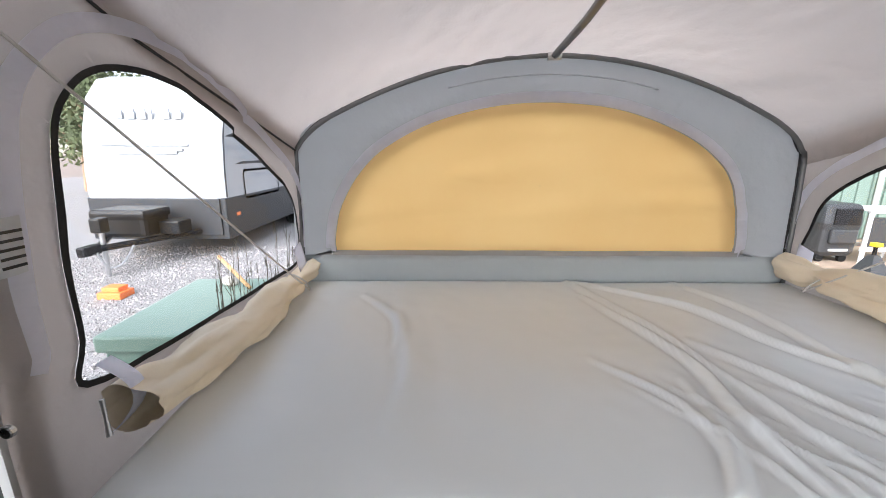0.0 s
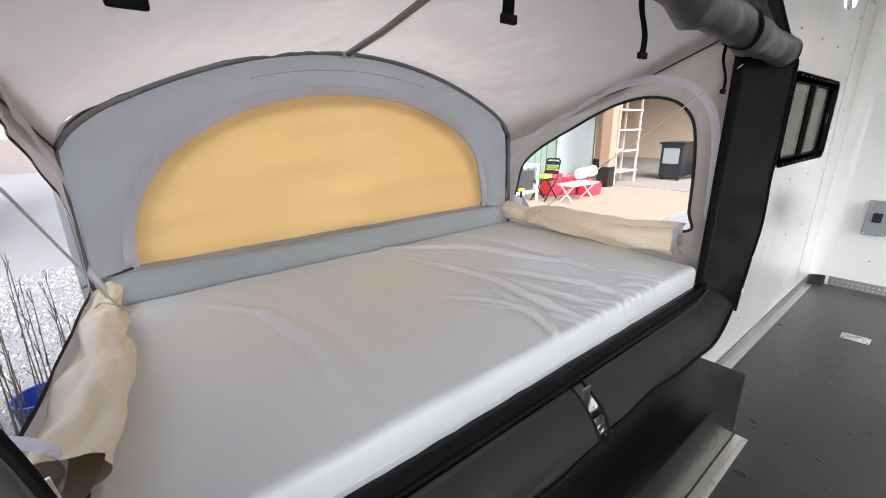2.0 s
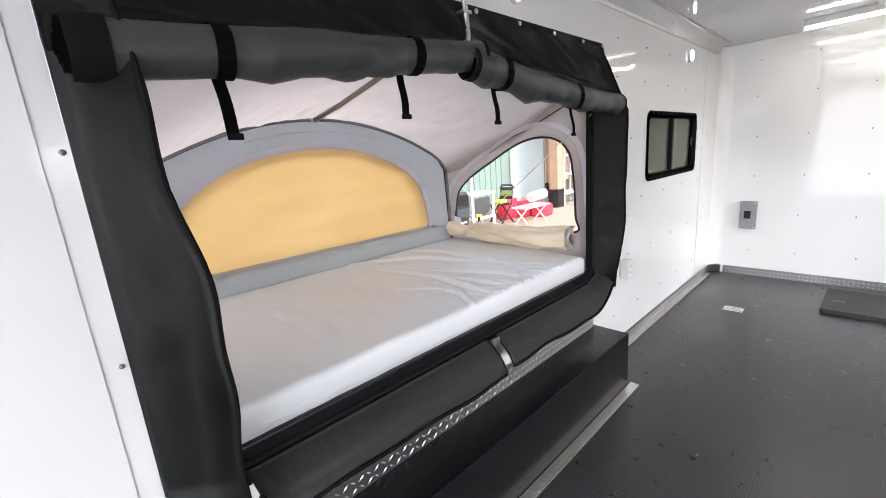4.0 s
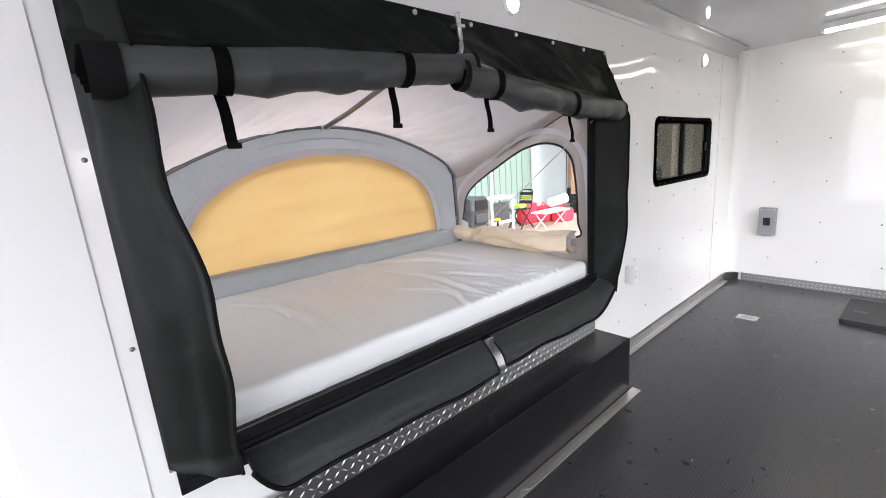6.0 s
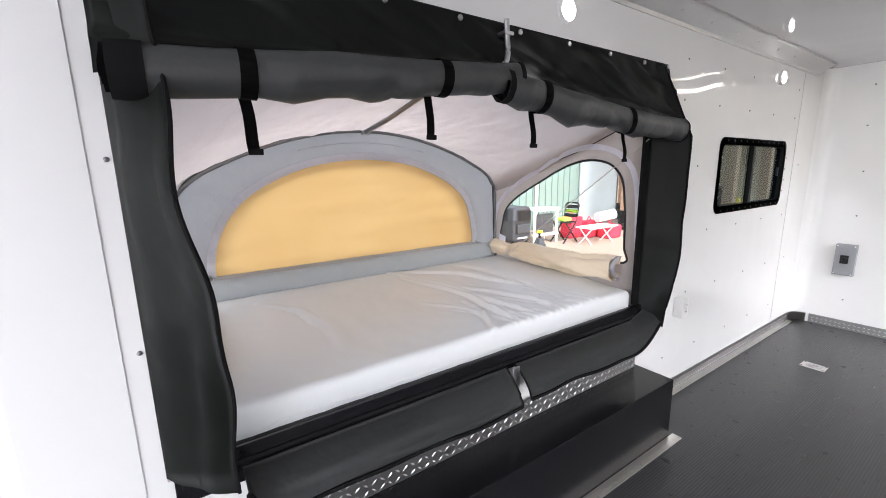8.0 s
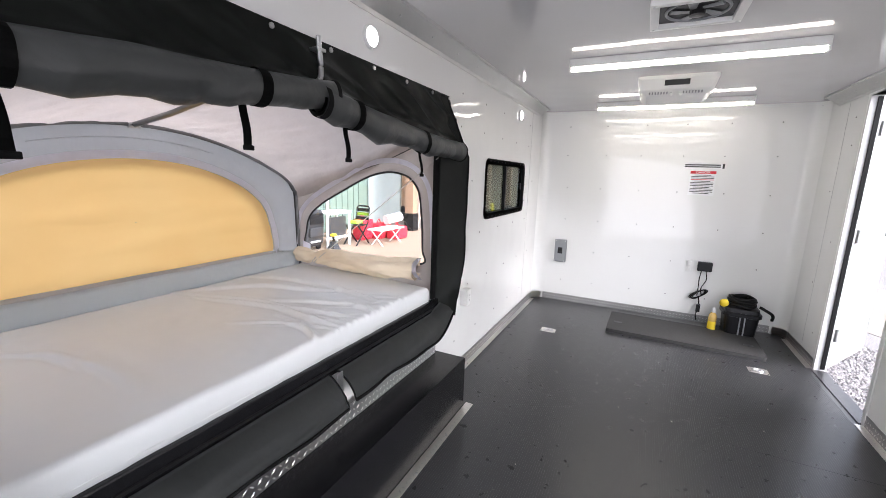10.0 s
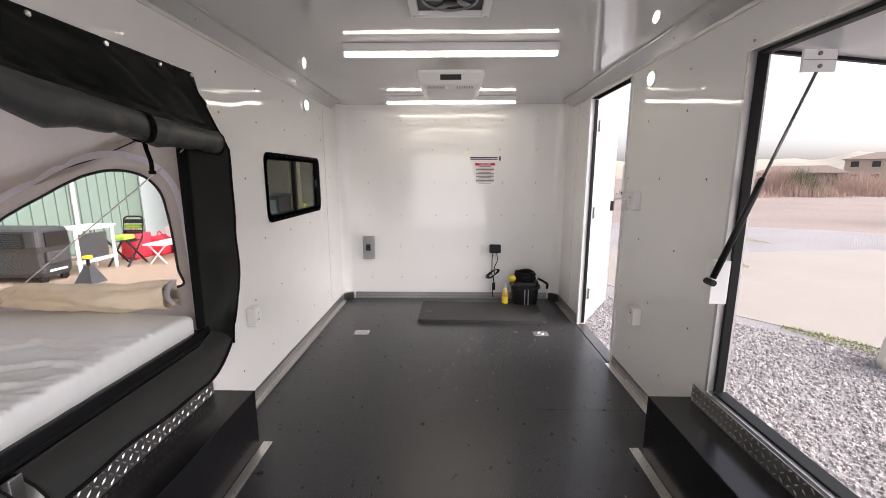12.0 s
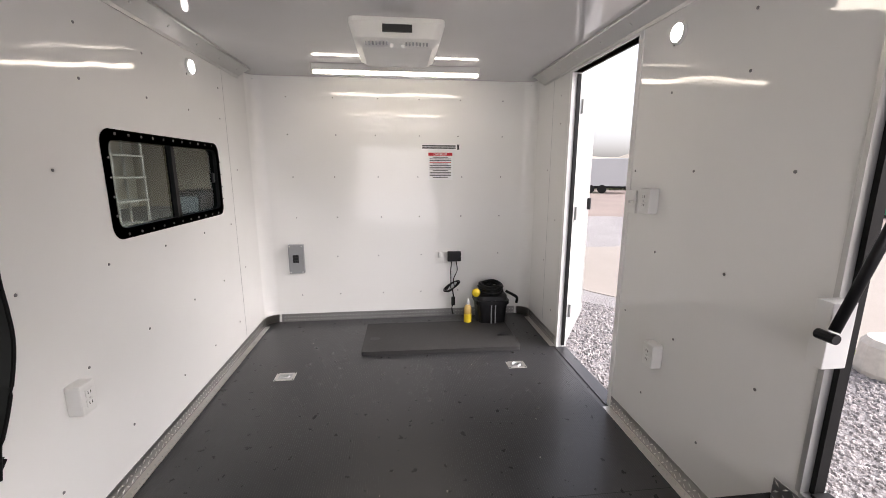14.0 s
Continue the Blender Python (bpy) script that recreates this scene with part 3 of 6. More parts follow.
def outlet_box(x, s, z, lab, depth=0.055, w=0.07, h=0.115):
    e = thing("outlet_box", (x, s * WY, z), lab, "electrical box", "surface electrical boxes")
    y0, y1 = sorted((s * (WY - depth), s * (WY - 0.001)))
    part("body", box(x - w / 2, x + w / 2, y0, y1, z - h / 2, z + h / 2, 0.006), WPLASTIC, e)
    yf = s * (WY - depth - 0.003)
    y0, y1 = sorted((yf, s * (WY - depth)))
    for dz in (-0.02, 0.02):
        part("socket", box(x - 0.017, x + 0.017, y0, y1, z + dz - 0.014, z + dz + 0.014, 0.002), WPLASTIC, e)
        for dx in (-0.006, 0.006):
            yq = sorted((yf, yf - s * 0.0006))
            part("slot", box(x + dx - 0.0013, x + dx + 0.0013, yq[0], yq[1], z + dz - 0.005, z + dz + 0.006), BPLASTIC, e)
    part("cover_screw", disc((x, yf, z), (0, -s, 0), 0.004, 0.002, 8), STEEL, e)
    return e


outlet_box(2.715, 1, 0.55, "white surface-mounted outlet box low on the wall")
outlet_box(2.90, -1, 0.505, "white surface-mounted outlet box near the hatch")
outlet_box(3.05, -1, 1.22, "white surface-mounted switch box beside the door", 0.05, 0.08, 0.12)
sw = thing("light_switch", (3.22, -WY, 1.2), "white toggle switch plate beside the door opening", "light switch")
part("plate", box(3.185, 3.255, -WY + 0.001, -WY + 0.008, 1.145, 1.26, 0.002), WPLASTIC, sw)
for dx in (-0.012, 0.012):
    part("toggle", box(3.22 + dx - 0.004, 3.22 + dx + 0.004, -WY + 0.008, -WY + 0.02, 1.195, 1.212, 0.002), WPLASTIC, sw)

# warning sticker on the front wall
st = thing("warning_sticker", (FX, -0.365, 1.5), "white danger sticker with red heading and small print", "sticker")
part("top_label", box(FX - 0.002, FX - 0.0008, -0.535, -0.195, 1.532, 1.582), PAPER, st)
part("label_sheet", box(FX - 0.002, FX - 0.0008, -0.475, -0.258, 1.275, 1.512), PAPER, st)
part("heading", box(FX - 0.003, FX - 0.002, -0.473, -0.260, 1.483, 1.510), REDINK, st, "red danger heading")
face_x = Matrix(((0, 0, -1, 0), (-1, 0, 0, 0), (0, 1, 0, 0), (0, 0, 0, 1)))
text_mesh("heading_text", "DANGER", 0.030, Matrix.Translation((FX - 0.0035, -0.366, 1.496)) @ face_x, PAPER, st)
for i in range(13):
    w = 0.19 * (1 if i % 4 else 0.7)
    part("print_line", box(FX - 0.0026, FX - 0.002, -0.366 - w / 2, -0.366 + w / 2, 1.468 - i * 0.0145, 1.474 - i * 0.0145), INK if i not in (3,) else REDINK, st)
for i in range(2):
    part("print_line", box(FX - 0.0026, FX - 0.002, -0.50, -0.205, 1.562 - i * 0.018, 1.573 - i * 0.018), INK, st)
part("print_line", box(FX - 0.0026, FX - 0.002, -0.532, -0.515, 1.535, 1.58), INK, st)

# floor tie-down rings
def tie_down(x, y):
    e = thing("tie_down", (x, y, 0), "recessed chrome D-ring tie-down plate in the floor", "tie-down", "floor tie-downs")
    part("plate", box(x - 0.05, x + 0.05, y - 0.065, y + 0.065, 0.0012, 0.0045, 0.002), ALU, e)
    part("recess", box(x - 0.03, x + 0.03, y - 0.042, y + 0.042, 0.0045, 0.0052), STEEL, e, "shadowed steel cup")
    part("ring", tube([(x + 0.022 * math.cos(a), y + 0.03 * math.sin(a), 0.009) for a in [i * math.pi / 8 for i in range(16)]], 0.0045, 8, closed=True), STEEL, e, smooth=True)
    for dx in (-0.042, 0.042):
        for dy in (-0.055, 0.055):
            part("screw", disc((x + dx, y + dy, 0.0045), (0, 0, 1), 0.005, 0.002, 8), BPLASTIC, e)


tie_down(3.82, 0.785)
tie_down(3.82, -0.80)

# crumbs trodden into the trailer
cr = bmesh.new()
rc = random.Random(21)
for i in range(16):
    x, y, r = rc.uniform(1.2, 4.6), rc.uniform(-0.85, 0.9), rc.uniform(0.0015, 0.004)
    tube([(x - r, y, 0.0016), (x + r * 0.4, y + r, 0.003), (x + r * 1.5, y + r * rc.uniform(-1, 1), 0.002)], [r * 0.5, r * 0.7, r * 0.3], 5, cr)
solid("floor_crumbs", cr, STONE, "pale specks of grit on the rubber floor", "grit", kind="stuff")

# loose black board on the floor
bd = thing("floor_board", (4.37, -0.3, 0), "dark grey foam board with two hand holes lying on the floor", "board")
R = Matrix.Translation((4.34, -0.303, 0)) @ Matrix.Rotation(radians(-1.2), 4, "Z")
bb = bmesh.new()
lp = rrect(-0.28, 0.28, -0.605, 0.605, 0.02, 3)
for z0, z1 in ((0.002, 0.034),):
    a = [bb.verts.new((p.x, p.y, z0)) for p in lp]
    b = [bb.verts.new((p.x, p.y, z1)) for p in lp]
    for i in range(len(lp)):
        bb.faces.new((a[i], a[(i + 1) % len(lp)], b[(i + 1) % len(lp)], b[i]))
    bb.faces.new(a), bb.faces.new(b)
bmesh.ops.transform(bb, matrix=R, verts=bb.verts)
BOARD = M("dark_foam_board", (0.022, 0.0215, 0.021), 0.7, var=0.2, scale=8, grain=0.4, gscale=300, bump=0.3, bscale=160, dist=0.002)
part("slab", bb, BOARD, bd)
for yy in (0.52, -0.52):
    h = box(-0.07, -0.02, yy - 0.035, yy + 0.035, 0.0342, 0.0352, 0.0)
    bmesh.ops.transform(h, matrix=R, verts=h.verts)
    part("hand_hole", h, BPLASTIC, bd, "black slot")

# bucket of cord, bottle, charger
bu = thing("bucket", (4.66, -0.80, 0), "black tub with coiled black hose standing on the floor", "bucket")
tbm = bmesh.new()
rows = [[tbm.verts.new((4.66 + q.x, -0.80 + q.y, z)) for q in rrect(-w, w, -w, w, w * 0.45, 4)] for w, z in ((0.112, 0.0), (0.12, 0.008), (0.135, 0.20), (0.15, 0.205), (0.15, 0.235), (0.135, 0.24), (0.13, 0.275), (0.10, 0.285))]
for r0, r1 in zip(rows, rows[1:]):
    for i in range(len(r0)):
        tbm.faces.new((r0[i], r0[(i + 1) % len(r0)], r1[(i + 1) % len(r0)], r1[i]))
tbm.faces.new(rows[0]), tbm.faces.new(rows[-1])
part("tub", tbm, BPLASTIC, bu)
for dy in (-0.018, 0.018):
    part("strap", box(4.522, 4.528, -0.80 + dy - 0.005, -0.80 + dy + 0.005, 0.01, 0.24), GPLASTIC, bu, "grey webbing strap")
for i in range(4):
    zz, rr = 0.296 + i * 0.02, 0.105 - 0.008 * (i % 2)
    part("hose_coil", tube([(4.66 + rr * math.cos(a), -0.80 + rr * math.sin(a), zz + 0.006 * math.sin(3 * a + i)) for a in [j * math.pi / 12 for j in range(24)]], 0.0135, 8, closed=True), RUBBER, bu, smooth=True)
part("hose_end", tube(smooth_loop([(4.62, -0.93, 0.3), (4.60, -0.99, 0.27), (4.60, -1.03, 0.24), (4.61, -1.03, 0.19)], 12, False), 0.013, 8), RUBBER, bu, smooth=True)
part("fitting", tube([(4.60, -0.68, 0.30), (4.57, -0.655, 0.31), (4.54, -0.645, 0.315)], [0.018, 0.036, 0.036], 14), YPLASTIC, bu, "yellow hose plug", smooth=True)
bo = thing("bottle", (4.60, -0.585, 0), "clear bottle of yellow oil with a white cap on the floor", "bottle")
OIL = M("yellow_oil", (0.55, 0.36, 0.10), 0.15, var=0.1, scale=10, coat=0.5)
part("body", lathe([(0.026, 0.002), (0.034, 0.008), (0.034, 0.15), (0.028, 0.175), (0.014, 0.195)], (4.60, -0.585, 0), 20), OIL, bo, smooth=True)
part("cap", lathe([(0.015, 0.195), (0.015, 0.225), (0.008, 0.245)], (4.60, -0.585, 0), 16), WPLASTIC, bo)
part("label_band", lathe([(0.0346, 0.02), (0.0346, 0.11)], (4.60, -0.585, 0), 20), YPLASTIC, bo, "yellow paper label")
oc = thing("wall_outlet", (FX, -0.36, 0.57), "white wall outlet with a plug", "outlet")
part("plate", box(FX - 0.008, FX - 0.001, -0.395, -0.325, 0.512, 0.63, 0.002), WPLASTIC, oc)
part("plug", box(FX - 0.035, FX - 0.008, -0.373, -0.347, 0.575, 0.625, 0.004), WPLASTIC, oc)
for z in (0.545,):
    part("socket", box(FX - 0.011, FX - 0.008, -0.377, -0.343, z - 0.014, z + 0.014, 0.002), WPLASTIC, oc)
ch = thing("charger", (FX, -0.49, 0.57), "black charger on the wall with hanging coiled leads", "charger")
part("body", box(FX - 0.045, FX - 0.002, -0.555, -0.43, 0.535, 0.628, 0.01), BPLASTIC, ch)
for dy in (-0.02, 0.02):
    part("lead", tube(smooth_loop([(FX - 0.02, -0.49 + dy, 0.535), (FX - 0.03, -0.49 + dy * 1.5, 0.45), (FX - 0.02, -0.475 + dy * 0.6, 0.36), (FX - 0.03, -0.48 + dy, 0.28)], 16, False), 0.0045, 6), RUBBER, ch)
for i in range(3):
    part("coil", tube([(FX - 0.03 - 0.008 * i, -0.47 + (0.075 - 0.012 * i) * math.cos(a) , 0.30 + 0.03 * math.sin(a) + 0.04 * math.cos(a) * (-1)) for a in [j * math.pi / 10 for j in range(20)]], 0.006, 6, closed=True), RUBBER, ch)
part("lead_end", tube(smooth_loop([(FX - 0.03, -0.475, 0.28), (FX - 0.04, -0.49, 0.16), (FX - 0.05, -0.47, 0.10), (FX - 0.06, -0.48, 0.035)], 14, False), 0.006, 6), RUBBER, ch)
part("connector", box(FX - 0.06, FX - 0.035, -0.50, -0.465, 0.12, 0.20, 0.005), BPLASTIC, ch)

# ---------------------------------------------------------------- side door and hatch
jm = bmesh.new()
box(DX0 - 0.03, DX0 + 0.006, -WY - TH - 0.01, -WY + 0.006, 0, DZ, bm=jm)
box(DX1 - 0.006, DX1 + 0.03, -WY - TH - 0.01, -WY + 0.006, 0, DZ, bm=jm)
box(DX0 - 0.03, DX1 + 0.03, -WY - TH - 0.01, -WY + 0.006, DZ, DZ + 0.03, bm=jm)
fr = solid("trim", jm, WPLASTIC, "white metal frame of the side door opening", "door frame", kind="structure")
part("seal", box(DX1 - 0.018, DX1 - 0.0065, -WY - 0.055, -WY - 0.03, 0.02, DZ - 0.01), RUBBER, fr, "black rubber seal")
part("seal", box(DX0 + 0.0065, DX0 + 0.014, -WY - 0.055, -WY - 0.03, 0.02, DZ - 0.01), RUBBER, fr)
part("threshold", box(DX0, DX1, -WY - TH - 0.01, -WY + 0.02, 0.001, 0.006, 0.002), FLOOR, fr, "black rubber threshold")
dr = thing("door_1", (DX1, -WY - 0.07, 0), "white trailer door swung fully open outwards", "door", kind="structure")
A = Matrix.Translation((DX1 - 0.0, -WY - 0.075, 0)) @ Matrix.Rotation(radians(57), 4, "Z")
def tm(bm):
    bmesh.ops.transform(bm, matrix=A, verts=bm.verts)
    return bm


part("leaf", tm(box(0.0, 0.04, -0.78, 0.0, 0.03, DZ - 0.02, 0.004)), RVWHITE, dr)
part("edge_trim", tm(box(-0.004, 0.044, -0.80, -0.78, 0.03, DZ - 0.02, 0.003)), ALU_DULL, dr)
part("latch", tm(box(-0.03, -0.001, -0.74, -0.68, 1.02, 1.12, 0.005)), BPLASTIC, dr, "black door latch")
for z in (0.3, 1.05, 1.8):
    part("hinge", tm(tube([(-0.012, 0.0, z - 0.05), (-0.012, 0.0, z + 0.05)], 0.011, 10)), ALU_DULL, dr)

hm = bmesh.new()
box(HX1 - 0.004, HX1 + 0.012, -WY - TH - 0.02, -WY + 0.005, HZ0, HZ1, bm=hm)
box(HX0 - 0.012, HX0 + 0.004, -WY - TH - 0.02, -WY + 0.005, HZ0, HZ1, bm=hm)
box(HX0, HX1, -WY - TH - 0.02, -WY + 0.005, HZ0 - 0.012, HZ0 + 0.002, bm=hm)
box(HX0, HX1, -WY - TH - 0.02, -WY + 0.005, HZ1 - 0.002, HZ1 + 0.012, bm=hm)
hf = solid("trim", hm, ALU_DULL, "aluminium frame of the large side hatch", "hatch frame", kind="structure")
part("seal", box(HX1 - 0.02, HX1 - 0.0045, -WY - 0.06, -WY - 0.025, HZ0 + 0.004, HZ1 - 0.004), RUBBER, hf, "black rubber seal")
part("seal", box(HX0 + 0.02, HX1 - 0.02, -WY - 0.06, -WY - 0.025, HZ1 - 0.018, HZ1 - 0.0025), RUBBER, hf)
part("seal", box(HX0 + 0.02, HX1 - 0.02, -WY - 0.072, -WY - 0.012, HZ0 + 0.0025, HZ0 + 0.012, 0.003), RUBBER, hf)
ha = thing("hatch_door", ((HX0 + HX1) / 2, -WY - 0.08, HZ1), "large white top-hinged hatch door propped open", "hatch door")
Hm = Matrix.Translation((0, -WY - 0.06, HZ1 + 0.002)) @ Matrix.Rotation(radians(5.5), 4, "X")
def hmv(bm):
    bmesh.ops.transform(bm, matrix=Hm, verts=bm.verts)
    return bm


part("panel", hmv(box(HX0 - 0.02, HX1 + 0.02, -1.45, 0.0, 0.0, 0.045, 0.004)), RVWHITE, ha)
part("edge_seal", hmv(box(HX0, HX1, -1.45, -1.43, -0.012, 0.0)), RUBBER, ha)
part("edge_seal", hmv(box(HX1 - 0.02, HX1, -1.43, -0.02, -0.012, 0.0)), RUBBER, ha)
part("hinge", tube([(HX0, -WY - 0.085, HZ1 + 0.03), (HX1, -WY - 0.085, HZ1 + 0.03)], 0.012, 10), ALU_DULL, ha)
br = part("strut_bracket", box(2.098, 2.112, -1.462, -1.338, 1.765, 1.846, 0.002), WPLASTIC, ha, "white folded strut bracket")
part("fold_line", box(2.0965, 2.0985, -1.46, -1.34, 1.806, 1.809), GPLASTIC, br)
for yy, zz in ((-1.40, 1.785), (-1.395, 1.83)):
    part("bolt", disc((2.098, yy, zz), (-1, 0, 0), 0.008, 0.006, 10), RIVET, br)
ss = thing("gas_strut", (2.11, -1.13, 0.94), "black gas strut holding the hatch open", "gas strut")
P0, P1 = Vector((2.12, -1.115, 0.95)), Vector((2.105, -1.40, 1.772))
part("cylinder", tube([P0, P0.lerp(P1, 0.5), P0.lerp(P1, 0.51)], [0.013, 0.013, 0.009], 12), BPLASTIC, ss, smooth=True)
part("rod", tube([P0.lerp(P1, 0.5), P1], 0.006, 10), POLE, ss, smooth=True)
part("ball_joint", tube([P0 + Vector((-0.01, 0, -0.02)), P0 + Vector((0.04, 0, -0.02))], 0.014, 10), BPLASTIC, ss)
part("mount_plate", box(2.14, 2.187, -1.199, -1.125, 0.83, 1.02, 0.003), WPLASTIC, ss)


# ---------------------------------------------------------------- tent bunk
BY = 2.21                                             # back of the tent
def side_x(s, y):                                     # the tent's end walls lean in a little towards the back
    k = (y - WY) / (BY - WY)
    return 0.233 + 0.089 * k if s < 0 else 2.265 - 0.09 * k


def arch(u):                                          # top of the hoop, u from -1 to 1
    return 1.573 - 0.275 * u * u - 0.03 * max(0.0, abs(u) - 0.93) / 0.07


bunk = thing("tent_bunk", (1.26, 1.7, 0.6), "fold-out canvas tent bunk in beige and grey with windows", "tent bunk")

# back panel with its half-round window
half = [Vector((0.43, 0.868)), Vector((0.433, 0.95)), Vector((0.46, 1.06)), Vector((0.53, 1.18)), Vector((0.63, 1.275)), Vector((0.80, 1.365)), Vector((1.0, 1.42)), Vector((1.215, 1.44)),
        Vector((1.43, 1.425)), Vector((1.64, 1.37)), Vector((1.80, 1.29)), Vector((1.91, 1.19)), Vector((1.965, 1.07)), Vector((1.985, 0.96)), Vector((1.985, 0.868))]
arc_pts = smooth_loop(half, 70, False)
base_pts = [Vector((1.985 - (1.985 - 0.43) * i / 20, 0.868)) for i in range(1, 20)]
win_loop = arc_pts + base_pts
win_loop = grown(win_loop, -0.016)
hoop2 = [Vector((0.318, 0.70)), Vector((0.320, 1.20)), Vector((0.332, 1.262)), Vector((0.37, 1.31))]
hoop2 += [Vector((1.237 + 0.91 * u, arch(u))) for u in [-0.88 + 1.76 * i / 24 for i in range(25)]]
hoop2 += [Vector((2.105, 1.312)), Vector((2.142, 1.262)), Vector((2.160, 1.20)), Vector((2.175, 0.70))]
cen = Vector((1.22, 1.08))
outer_loop = [cen + (ray_out(cen, (p - cen).normalized(), hoop2) - cen) * 1.03 for p in win_loop]
def back_at(p, off=0.0):
    return (p.x, BY - off + 0.010 * wob(p.x, p.y, 0, 5) + 0.005 * wob(p.x * 0.6 + p.y, p.y - p.x * 0.3, 3, 16), p.y)


part("back_panel", ring(win_loop, outer_loop, 7, back_at, 0.002), CANVAS_GREY, bunk, "grey canvas back panel", smooth=True)
part("storm_flap", filled(grown(win_loop, 0.02), 30, lambda p: (p.x, BY + 0.018 + 0.012 * wob(p.x * 0.7, p.y * 3, 7, 3) + 0.010 * abs(wob(p.x * 0.5, p.y * 2.2 - p.x * 0.25, 9, 4)), p.y)), YELLOW, bunk, "yellow storm flap glowing in daylight", smooth=True)
# second fabric ring behind the flap, added to shade the yellow's rim
hem_shade_in = grown(win_loop, -0.02)
hem_shade_in = [Vector((p.x, p.y)) if i < 70 else win_loop[i] for i, p in enumerate(hem_shade_in)]
part("flap_hem_shade", ring(hem_shade_in, grown(win_loop, 0.015), 3, lambda p: (p.x, BY + 0.060, p.y), 0.001), YELLOW, bunk, "hem ring added behind the storm flap to shade its rim", smooth=True)
g0, g1 = grown(win_loop, 0.0)[:70], grown(win_loop, 0.036)[:70]
bm = bmesh.new()
va = [bm.verts.new(back_at(p, 0.011)) for p in g0]
vb = [bm.verts.new(back_at(p, 0.011)) for p in g1]
for i in range(69):
    bm.faces.new((va[i], va[i + 1], vb[i + 1], vb[i]))
bmesh.ops.solidify(bm, geom=bm.faces[:], thickness=0.002)
part("hook_tape", bm, BAND, bunk, "pale hook-and-loop tape", smooth=False)
part("sill_hem", sheet(lambda u, v: (0.325 + 1.84 * u, BY - 0.012 + 0.006 * wob(u * 9, v, 1) - 0.01 * math.sin(v * 3.1), 0.752 + 0.115 * v), 40, 5, 0.002), SILL, bunk, "grey canvas hem", smooth=True)
# hoop pole
hp = [Vector((p.x, BY - 0.02, p.y)) for p in smooth_loop(hoop2, 90, False)]
part("hoop_pole", tube(hp, 0.0085, 10), POLE, bunk, "curved steel hoop pole", smooth=True)
part("hoop_sleeve", tube([p + Vector((0, 0.016, 0.012 if p.z > 1.3 else 0.004)) for p in hp], 0.006, 8), ZIP, bunk, "dark piping", smooth=True)
part("inner_piping", tube([Vector((1.237 + (p.x - 1.237) * 0.93, BY - 0.006, 1.0 + (p.z - 1.0) * 0.9)) for p in hp[28:62]], 0.002, 6), CANVAS_GREY, bunk, smooth=True)

# roof canvas
def near_top(u):
    return 1.82 - 0.16 * u * u


def roof(u, v):
    k = 2 * u - 1
    yy = BY - v * (BY - WY - 0.03)
    xa = 1.237 + 0.928 * k
    xb = 1.252 + 1.03 * k
    x = xa + (xb - xa) * v
    z0, z1 = arch(k), near_top(k)
    z = z0 + (z1 - z0) * v
    z -= 0.06 * max(0.0, abs(k) - 0.97) / 0.03
    z -= 0.03 * math.sin(math.pi * v) * (1 - 0.6 * (1 - abs(k)) ** 3)
    z += 0.014 * wob(x, yy, 2, 4) + 0.007 * wob(x * 2 + yy, yy * 0.8 - x * 0.5, 5, 8) + 0.005 * abs(wob(x + yy * 1.4, yy * 0.3 - x * 0.2, 8, 13)) + 0.002 * wob(x * 0.5 + yy, yy - x, 4, 34)
    return (x, yy, z)


part("roof_canvas", sheet(roof, 110, 64, 0.002), CANVAS, bunk, "beige canvas roof", smooth=True)
part("ridge_pole", tube([(1.228, BY - 0.02, 1.570), (1.25, 1.95, 1.612), (1.26, 1.6, 1.68), (1.27, 1.2, 1.80)], 0.012, 10), POLE, bunk, "dark steel ridge pole", smooth=True)
part("pole_joint", tube([(1.205, BY - 0.024, 1.569), (1.252, BY - 0.024, 1.570)], 0.013, 10), STEEL, bunk)

# end walls with clear windows, rolled flaps, tapes and cords
yz_hole = [Vector((2.125, 0.86)), Vector((2.128, 1.00)), Vector((2.10, 1.10)), Vector((2.0, 1.185)), Vector((1.82, 1.285)), Vector((1.66, 1.365)), Vector((1.52, 1.402)), Vector((1.40, 1.39)), Vector((1.325, 1.335)),
           Vector((1.29, 1.25)), Vector((1.275, 1.12)), Vector((1.27, 0.95)), Vector((1.27, 0.86)), Vector((1.55, 0.845)), Vector((1.85, 0.845))]
yz_loop = smooth_loop(yz_hole, 84)


